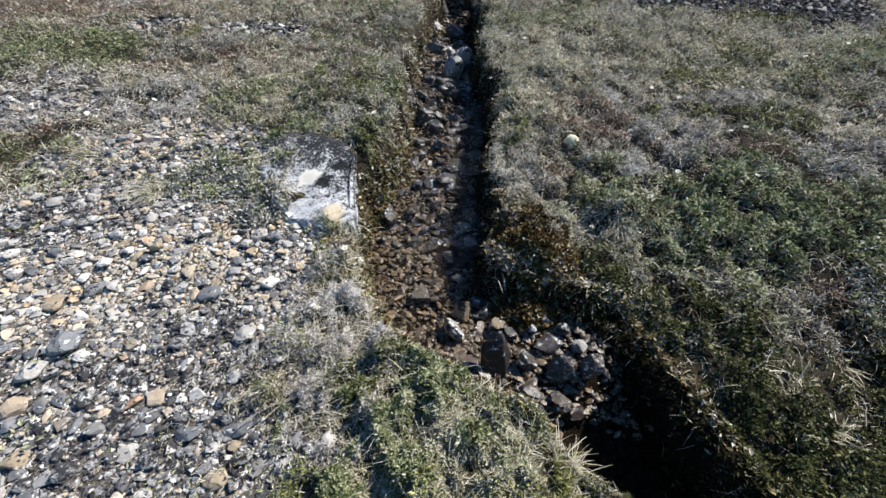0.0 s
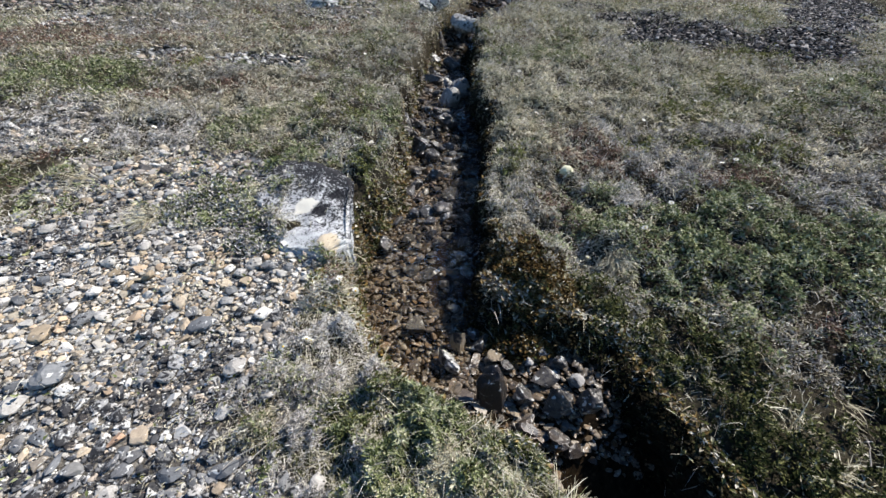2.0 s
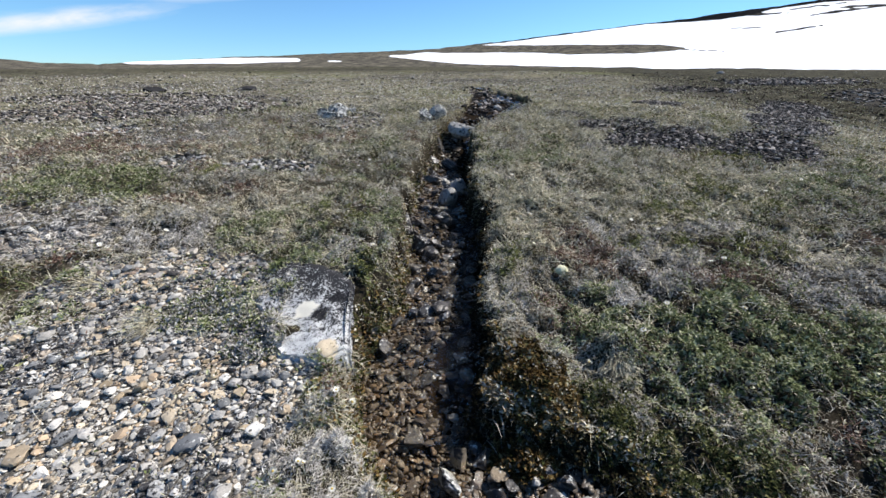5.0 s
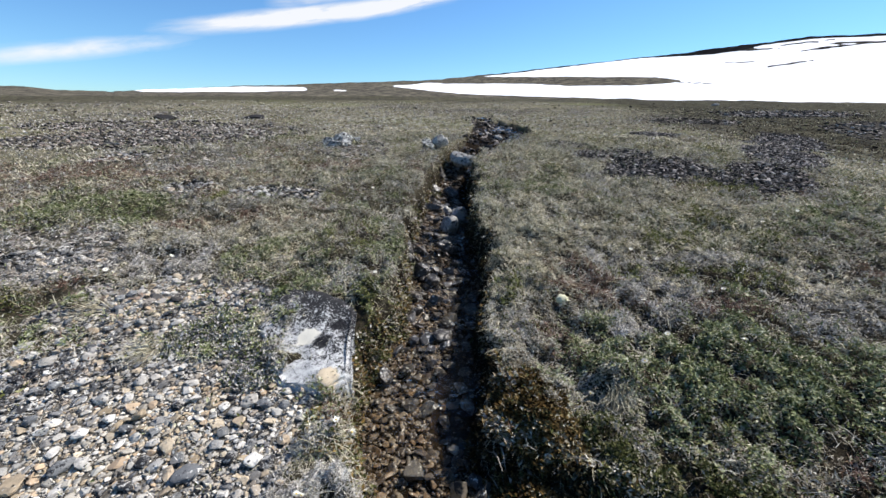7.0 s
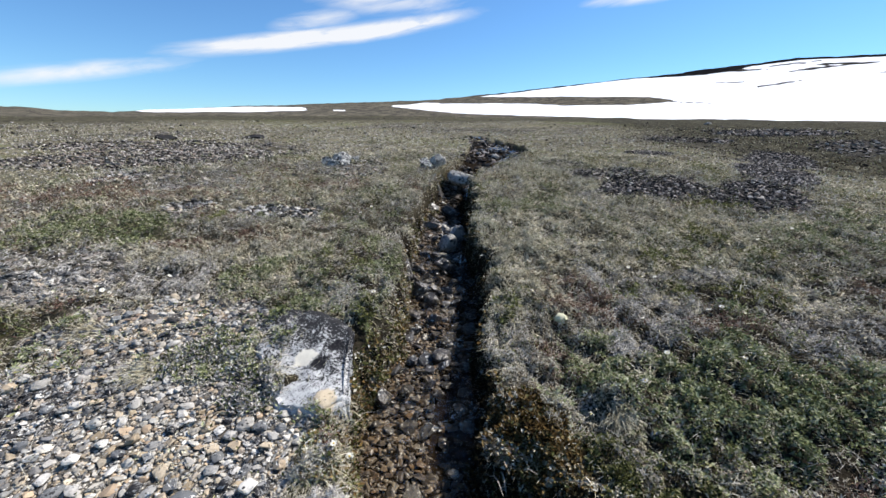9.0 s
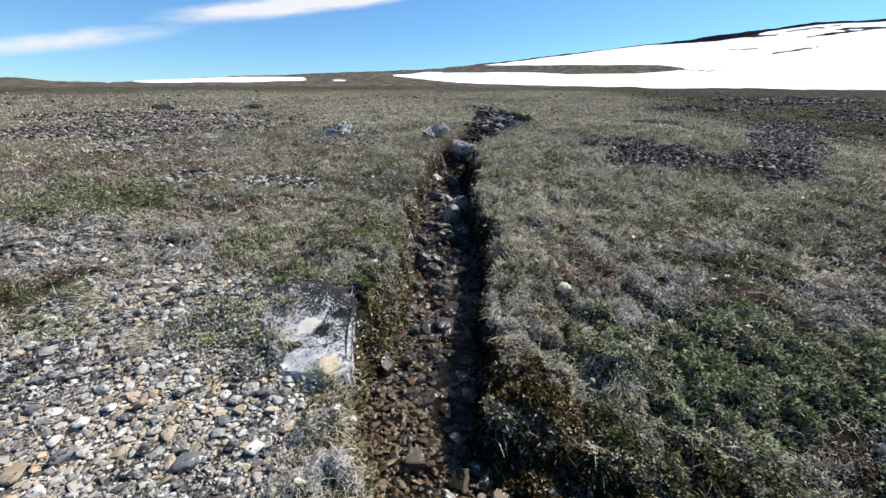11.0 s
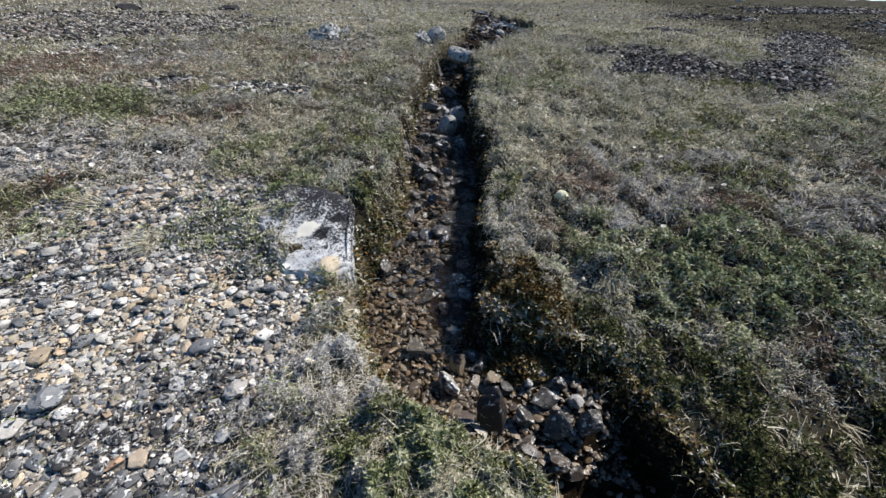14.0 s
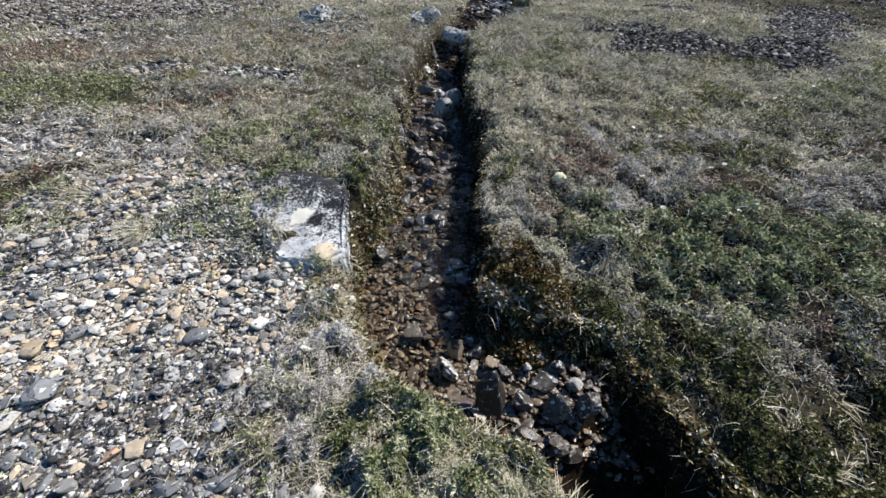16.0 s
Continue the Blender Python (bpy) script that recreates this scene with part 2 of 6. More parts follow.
def blend(t, fac, a, b, mode="MIX"):
    n = t.nodes.new("ShaderNodeMix")
    n.data_type, n.blend_type = "RGBA", mode
    for socket, v in ((n.inputs[0], fac), (n.inputs[6], a), (n.inputs[7], b)):
        if isinstance(v, (int, float)):
            socket.default_value = v
        elif isinstance(v, tuple):
            socket.default_value = (*v, 1)
        else:
            t.links.new(v, socket)
    return n.outputs[2]


def bump(t, b, fac, strength, distance):
    n = t.nodes.new("ShaderNodeBump")
    n.inputs["Strength"].default_value, n.inputs["Distance"].default_value = strength, distance
    t.links.new(fac, n.inputs["Height"])
    t.links.new(n.outputs[0], b.inputs["Normal"])


def place(t):
    return t.nodes.new("ShaderNodeNewGeometry").outputs["Position"]


def local(t):
    return t.nodes.new("ShaderNodeTexCoord").outputs["Object"]


def attribute(t, name):
    n = t.nodes.new("ShaderNodeAttribute")
    n.attribute_name = name
    return n.outputs["Fac"]


def island(t):
    return t.nodes.new("ShaderNodeNewGeometry").outputs["Random Per Island"]


def own(t):
    return t.nodes.new("ShaderNodeObjectInfo").outputs["Random"]


def ground_material():
    m, t, b = material("tundra_soil", 1.0, 0.02)
    at = place(t)
    fine, mid, broad = noise_node(t, 55, 6, 0.8, at), noise_node(t, 9, 4, 0.6, at), noise_node(t, 0.8, 4, 0.6, at)
    # turf soil toned near black so that gaps between plants look shaded
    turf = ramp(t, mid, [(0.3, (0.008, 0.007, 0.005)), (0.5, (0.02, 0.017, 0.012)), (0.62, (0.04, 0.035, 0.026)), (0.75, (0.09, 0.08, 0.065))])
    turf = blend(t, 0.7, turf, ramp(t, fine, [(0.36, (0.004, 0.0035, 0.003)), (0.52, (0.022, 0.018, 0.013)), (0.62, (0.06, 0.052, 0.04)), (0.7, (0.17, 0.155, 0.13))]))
    turf = blend(t, ramp(t, broad, [(0.42, 0.0), (0.62, 0.3)]), turf, (0.10, 0.09, 0.055))
    grit = ramp(t, noise_node(t, 60, 4, 0.7, at), [(0.3, (0.03, 0.027, 0.024)), (0.5, (0.11, 0.10, 0.085)), (0.7, (0.28, 0.26, 0.22))])
    # wet bed soil, its colour taken down to near black to imitate shade
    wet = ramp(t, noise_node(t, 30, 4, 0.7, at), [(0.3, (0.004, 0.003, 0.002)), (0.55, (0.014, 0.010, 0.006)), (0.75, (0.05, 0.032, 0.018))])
    col = blend(t, attribute(t, "stony"), turf, grit)
    far = ramp(t, noise_node(t, 1.3, 6, 0.7, at), [(0.35, (0.06, 0.054, 0.036)), (0.5, (0.155, 0.142, 0.09)), (0.68, (0.23, 0.215, 0.145))])
    far = blend(t, 0.4, far, ramp(t, noise_node(t, 7, 5, 0.75, at), [(0.35, (0.03, 0.027, 0.022)), (0.55, (0.13, 0.115, 0.085)), (0.7, (0.30, 0.28, 0.25))]))
    heath = noise_node(t, 0.11, 5, 0.65, at, 0.5)
    far = blend(t, ramp(t, heath, [(0.38, 0.85), (0.5, 0.0)]), far, (0.05, 0.045, 0.04))
    far = blend(t, ramp(t, heath, [(0.53, 0.0), (0.62, 0.7)]), far, (0.11, 0.115, 0.05))
    far = blend(t, attribute(t, "heath"), far, ramp(t, noise_node(t, 2.6, 6, 0.75, at), [(0.35, (0.014, 0.013, 0.010)), (0.5, (0.036, 0.034, 0.022)), (0.7, (0.11, 0.10, 0.07))]))
    col = blend(t, attribute(t, "distance"), col, far)
    lichened = ramp(t, noise_node(t, 40, 5, 0.75, at), [(0.35, (0.012, 0.012, 0.012)), (0.55, (0.035, 0.032, 0.03)), (0.7, (0.12, 0.11, 0.10))])
    col = blend(t, attribute(t, "dark"), col, lichened)
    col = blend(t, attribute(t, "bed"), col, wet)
    t.links.new(col, b.inputs["Base Color"])
    bump(t, b, blend(t, 0.5, fine, mid), 0.9, 0.02)
    return m


def stone_material(name, base, vary, lichen_dark=0.3, lichen_pale=0.2, scale=1.0, per_object=False, wet=False, rough=0.85):
    """Rock in hues from base to vary, spotted with black and pale crusts of lichen."""
    m, t, b = material(name, 0.3 if wet else rough, 0.35 if wet else 0.08)
    at = local(t)
    pick = own(t) if per_object else island(t)
    shift = t.nodes.new("ShaderNodeVectorMath")
    shift.operation = "ADD"
    comb = t.nodes.new("ShaderNodeCombineXYZ")
    mul = t.nodes.new("ShaderNodeMath")
    mul.operation = "MULTIPLY"
    mul.inputs[1].default_value = 37.0
    t.links.new(pick, mul.inputs[0])
    for k in range(3):
        t.links.new(mul.outputs[0], comb.inputs[k])
    t.links.new(at, shift.inputs[0])
    t.links.new(comb.outputs[0], shift.inputs[1])
    at = shift.outputs[0]
    stops = [(k / max(1, len(vary)), c) for k, c in enumerate((base, *vary))]
    col = ramp(t, pick, stops)
    grain = noise_node(t, 120 * scale, 4, 0.7, at)
    col = blend(t, 0.55, col, ramp(t, grain, [(0.3, 0.25), (0.5, 0.55), (0.7, 1.0)]), "MULTIPLY")
    col = blend(t, 0.35, col, ramp(t, noise_node(t, 22 * scale, 3, 0.6, at), [(0.35, 0.35), (0.6, 1.0)]), "MULTIPLY")
    crust = noise_node(t, 26 * scale, 5, 0.62, at, 0.5)
    if lichen_dark:
        over = ramp(t, crust, [(0.60 - 0.3 * lichen_dark, 0.0), (0.67 - 0.3 * lichen_dark, 0.95)])
        col = blend(t, over, col, (0.02, 0.02, 0.022))
    if lichen_pale:
        spots = noise_node(t, 34 * scale, 3, 0.6, at, 0.3)
        col = blend(t, ramp(t, spots, [(0.66 - 0.25 * lichen_pale, 0.0), (0.69 - 0.25 * lichen_pale, 0.85)]), col, (0.50, 0.50, 0.46))
    t.links.new(col, b.inputs["Base Color"])
    bump(t, b, blend(t, 0.4, grain, crust), 0.5, 0.006 if scale > 0.2 else 0.12)
    return m


def crust_noise(t, scale, detail=6, rough=0.65, coords=None, distortion=0.3):
    return noise_node(t, scale, detail, rough, coords, distortion)


def calc(t, op, a, v):
    """One step of arithmetic in a material, on numbers or sockets."""
    n = t.nodes.new("ShaderNodeMath")
    n.operation = op
    for k, w in enumerate((a, v)):
        if isinstance(w, (int, float)):
            n.inputs[k].default_value = w
        else:
            t.links.new(w, n.inputs[k])
    return n.outputs[0]


def gravel_material(name, hues, spots=0.2, crust=0.0, pale=0.1, unit=1.0, per_object=False):
    """Loose stones, each of one hue, with round black spots of lichen and, where crust is high, black sheets that run from stone to stone."""
    m, t, b = material(name, 0.85, 0.08)
    pick = own(t) if per_object else island(t)

    second = calc(t, "FRACT", calc(t, "MULTIPLY", pick, 41.7), 0.0)
    comb, shift = t.nodes.new("ShaderNodeCombineXYZ"), t.nodes.new("ShaderNodeVectorMath")
    for k in range(3):
        t.links.new(calc(t, "MULTIPLY", pick, 31.0), comb.inputs[k])
    t.links.new(local(t), shift.inputs[0])
    t.links.new(comb.outputs[0], shift.inputs[1])
    at = shift.outputs[0]
    col = ramp(t, pick, [(k / len(hues), c) for k, c in enumerate(hues)], True)
    col = blend(t, 1.0, col, ramp(t, second, [(0.0, 0.62), (0.5, 0.9), (1.0, 1.15)]), "MULTIPLY")
    grain, veins = noise_node(t, 190 * unit, 3, 0.6, at), noise_node(t, 34 * unit, 4, 0.6, at, 0.6)
    col = blend(t, 0.5, col, ramp(t, grain, [(0.3, 0.55), (0.6, 1.0)]), "MULTIPLY")
    col = blend(t, 0.6, col, ramp(t, veins, [(0.35, 0.6), (0.6, 1.0)]), "MULTIPLY")
    if pale:
        col = blend(t, ramp(t, crust_noise(t, 42 * unit, 4, 0.6, at), [(0.66 - 0.25 * pale, 0.0), (0.69 - 0.25 * pale, 0.8)]), col, (0.60, 0.60, 0.56))
    if spots:
        cells = t.nodes.new("ShaderNodeTexVoronoi")
        cells.inputs["Scale"].default_value = 62 * unit
        t.links.new(at, cells.inputs["Vector"])
        parts = t.nodes.new("ShaderNodeSeparateColor")
        t.links.new(cells.outputs["Color"], parts.inputs[0])
        dot = ramp(t, calc(t, "ADD", cells.outputs["Distance"], calc(t, "MULTIPLY", veins, 0.25)), [(0.42, 0.95), (0.48, 0.0)])
        col = blend(t, calc(t, "MULTIPLY", dot, calc(t, "LESS_THAN", parts.outputs[0], spots)), col, (0.018, 0.018, 0.02))
    if crust:
        sheet = calc(t, "ADD", calc(t, "MULTIPLY", crust_noise(t, 9, 3, 0.5, place(t)), 0.45), calc(t, "MULTIPLY", crust_noise(t, 48, 6, 0.7, place(t)), 0.55))
        col = blend(t, ramp(t, sheet, [(0.62 - 0.24 * crust, 0.0), (0.645 - 0.24 * crust, 0.95)]), col, (0.022, 0.022, 0.024))
    t.links.new(col, b.inputs["Base Color"])
    bump(t, b, blend(t, 0.5, grain, veins), 0.4, 0.004)
    return m


def boulder_material():
    """Grey gneiss: black lichen in a mosaic over the far half, whitish crust over the near half, a cream and a tan patch."""
    m, t, b = material("boulder_rock", 0.95, 0.04)
    at = local(t)
    grain = noise_node(t, 160, 4, 0.7, at)
    sep = t.nodes.new("ShaderNodeSeparateXYZ")
    t.links.new(at, sep.inputs[0])

    def patch(x, y, r, ragged):
        away = calc(t, "SQRT", calc(t, "ADD", calc(t, "POWER", calc(t, "ABSOLUTE", calc(t, "SUBTRACT", sep.outputs[0], x), 0), 2.0), calc(t, "POWER", calc(t, "ABSOLUTE", calc(t, "SUBTRACT", sep.outputs[1], y), 0), 2.0)), 0)
        edge = calc(t, "ADD", away, calc(t, "MULTIPLY", calc(t, "SUBTRACT", noise_node(t, 22, 5, 0.65, at), 0.5), ragged))
        return ramp(t, edge, [(r - 0.006, 0.95), (r + 0.006, 0.0)])

    col = ramp(t, grain, [(0.3, (0.20, 0.20, 0.205)), (0.5, (0.36, 0.36, 0.36)), (0.7, (0.50, 0.50, 0.49))])
    col = blend(t, ramp(t, crust_noise(t, 30, 7, 0.75, at, 0.1), [(0.47, 0.0), (0.53, 0.85)]), col, (0.50, 0.51, 0.495))
    half = calc(t, "ADD", calc(t, "MULTIPLY", sep.outputs[1], 0.24), calc(t, "MULTIPLY", sep.outputs[0], 0.10))
    mosaic = calc(t, "ADD", calc(t, "ADD", calc(t, "MULTIPLY", crust_noise(t, 70, 8, 0.78, at, 0.5), 0.85), calc(t, "MULTIPLY", crust_noise(t, 13, 4, 0.6, at), 0.25)), half)
    col = blend(t, ramp(t, mosaic, [(0.545, 0.0), (0.56, 0.96)]), col, (0.012, 0.012, 0.014))
    for x, y, r, ragged, colour in ((0.035, -0.035, 0.058, 0.12, (0.62, 0.59, 0.50)), (0.125, -0.075, 0.042, 0.10, (0.012, 0.012, 0.014)), (0.20, 0.06, 0.045, 0.12, (0.012, 0.012, 0.014)), (0.24, -0.33, 0.055, 0.10, (0.52, 0.43, 0.30))):
        col = blend(t, patch(x, y, r, ragged), col, colour)
    t.links.new(col, b.inputs["Base Color"])
    bump(t, b, blend(t, 0.5, grain, mosaic), 0.7, 0.008)
    return m


def leaf_material(name, stops, rough=0.5):
    """Small leaves whose hue changes from leaf to leaf and from patch to patch."""
    m, t, b = material(name, max(rough, 0.7), 0.06)
    broad, fine = noise_node(t, 2.3, 4, 0.65, place(t)), noise_node(t, 19, 3, 0.6, place(t))
    where = calc(t, "ADD", calc(t, "MULTIPLY", broad, 0.9), calc(t, "MULTIPLY", fine, 1.12))
    hue = calc(t, "ADD", calc(t, "MULTIPLY", island(t), 0.75), calc(t, "SUBTRACT", where, 0.89))
    col = ramp(t, hue, stops)
    t.links.new(col, b.inputs["Base Color"])
    thin, mix, out = t.nodes.new("ShaderNodeBsdfTranslucent"), t.nodes.new("ShaderNodeMixShader"), t.nodes["Material Output"]
    t.links.new(col, thin.inputs["Color"])
    mix.inputs[0].default_value = 0.12
    t.links.new(b.outputs[0], mix.inputs[1])
    t.links.new(thin.outputs[0], mix.inputs[2])
    t.links.new(mix.outputs[0], out.inputs["Surface"])
    return m


def plain_material(name, colour, rough=0.7, spec=0.3, vary=0.25, scale=40.0):
    m, t, b = material(name, rough, spec)
    col = blend(t, vary, colour, ramp(t, noise_node(t, scale, 4, 0.6, local(t)), [(0.3, tuple(0.4 * c for c in colour)), (0.7, tuple(min(1, 1.4 * c) for c in colour))]))
    t.links.new(col, b.inputs["Base Color"])
    return m


def water_material():
    m = bpy.data.materials.new("brook_water")
    m.use_nodes = True
    t = m.node_tree
    t.nodes.clear()
    clear, gloss, mix, out, fres = (t.nodes.new(k) for k in ("ShaderNodeBsdfTransparent", "ShaderNodeBsdfGlossy", "ShaderNodeMixShader", "ShaderNodeOutputMaterial", "ShaderNodeFresnel"))
    clear.inputs[0].default_value = (0.9, 0.87, 0.8, 1)
    gloss.inputs["Roughness"].default_value = 0.04
    fres.inputs["IOR"].default_value = 1.33
    at = place(t)
    bn = t.nodes.new("ShaderNodeBump")
    bn.inputs["Strength"].default_value, bn.inputs["Distance"].default_value = 0.9, 0.045
    t.links.new(noise_node(t, 21, 5, 0.65, at, 0.6), bn.inputs["Height"])
    for n in (gloss, fres):
        t.links.new(bn.outputs[0], n.inputs["Normal"])
    t.links.new(fres.outputs[0], mix.inputs[0])
    t.links.new(clear.outputs[0], mix.inputs[1])
    t.links.new(gloss.outputs[0], mix.inputs[2])
    t.links.new(mix.outputs[0], out.inputs[0])
    return m


def hill_material():
    m, t, b = material("snow_and_rock", 1.0, 0.0)
    at = place(t)
    rock = ramp(t, noise_node(t, 0.12, 6, 0.75, at), [(0.35, (0.03, 0.029, 0.027)), (0.5, (0.088, 0.08, 0.064)), (0.68, (0.18, 0.165, 0.12))])
    # bare ribs and, as painted shade, the ridge that faces away go near black
    rock = blend(t, attribute(t, "crag_shade"), rock, ramp(t, noise_node(t, 0.2, 5, 0.7, at), [(0.35, (0.005, 0.006, 0.007)), (0.6, (0.014, 0.014, 0.015)), (0.72, (0.06, 0.055, 0.05))]))
    snow = ramp(t, noise_node(t, 0.03, 4, 0.6, at), [(0.3, (0.82, 0.85, 0.88)), (0.6, (0.9, 0.91, 0.92))])
    t.links.new(blend(t, ramp(t, attribute(t, "snow"), [(0.42, 0.0), (0.58, 1.0)]), rock, snow), b.inputs["Base Color"])
    return m


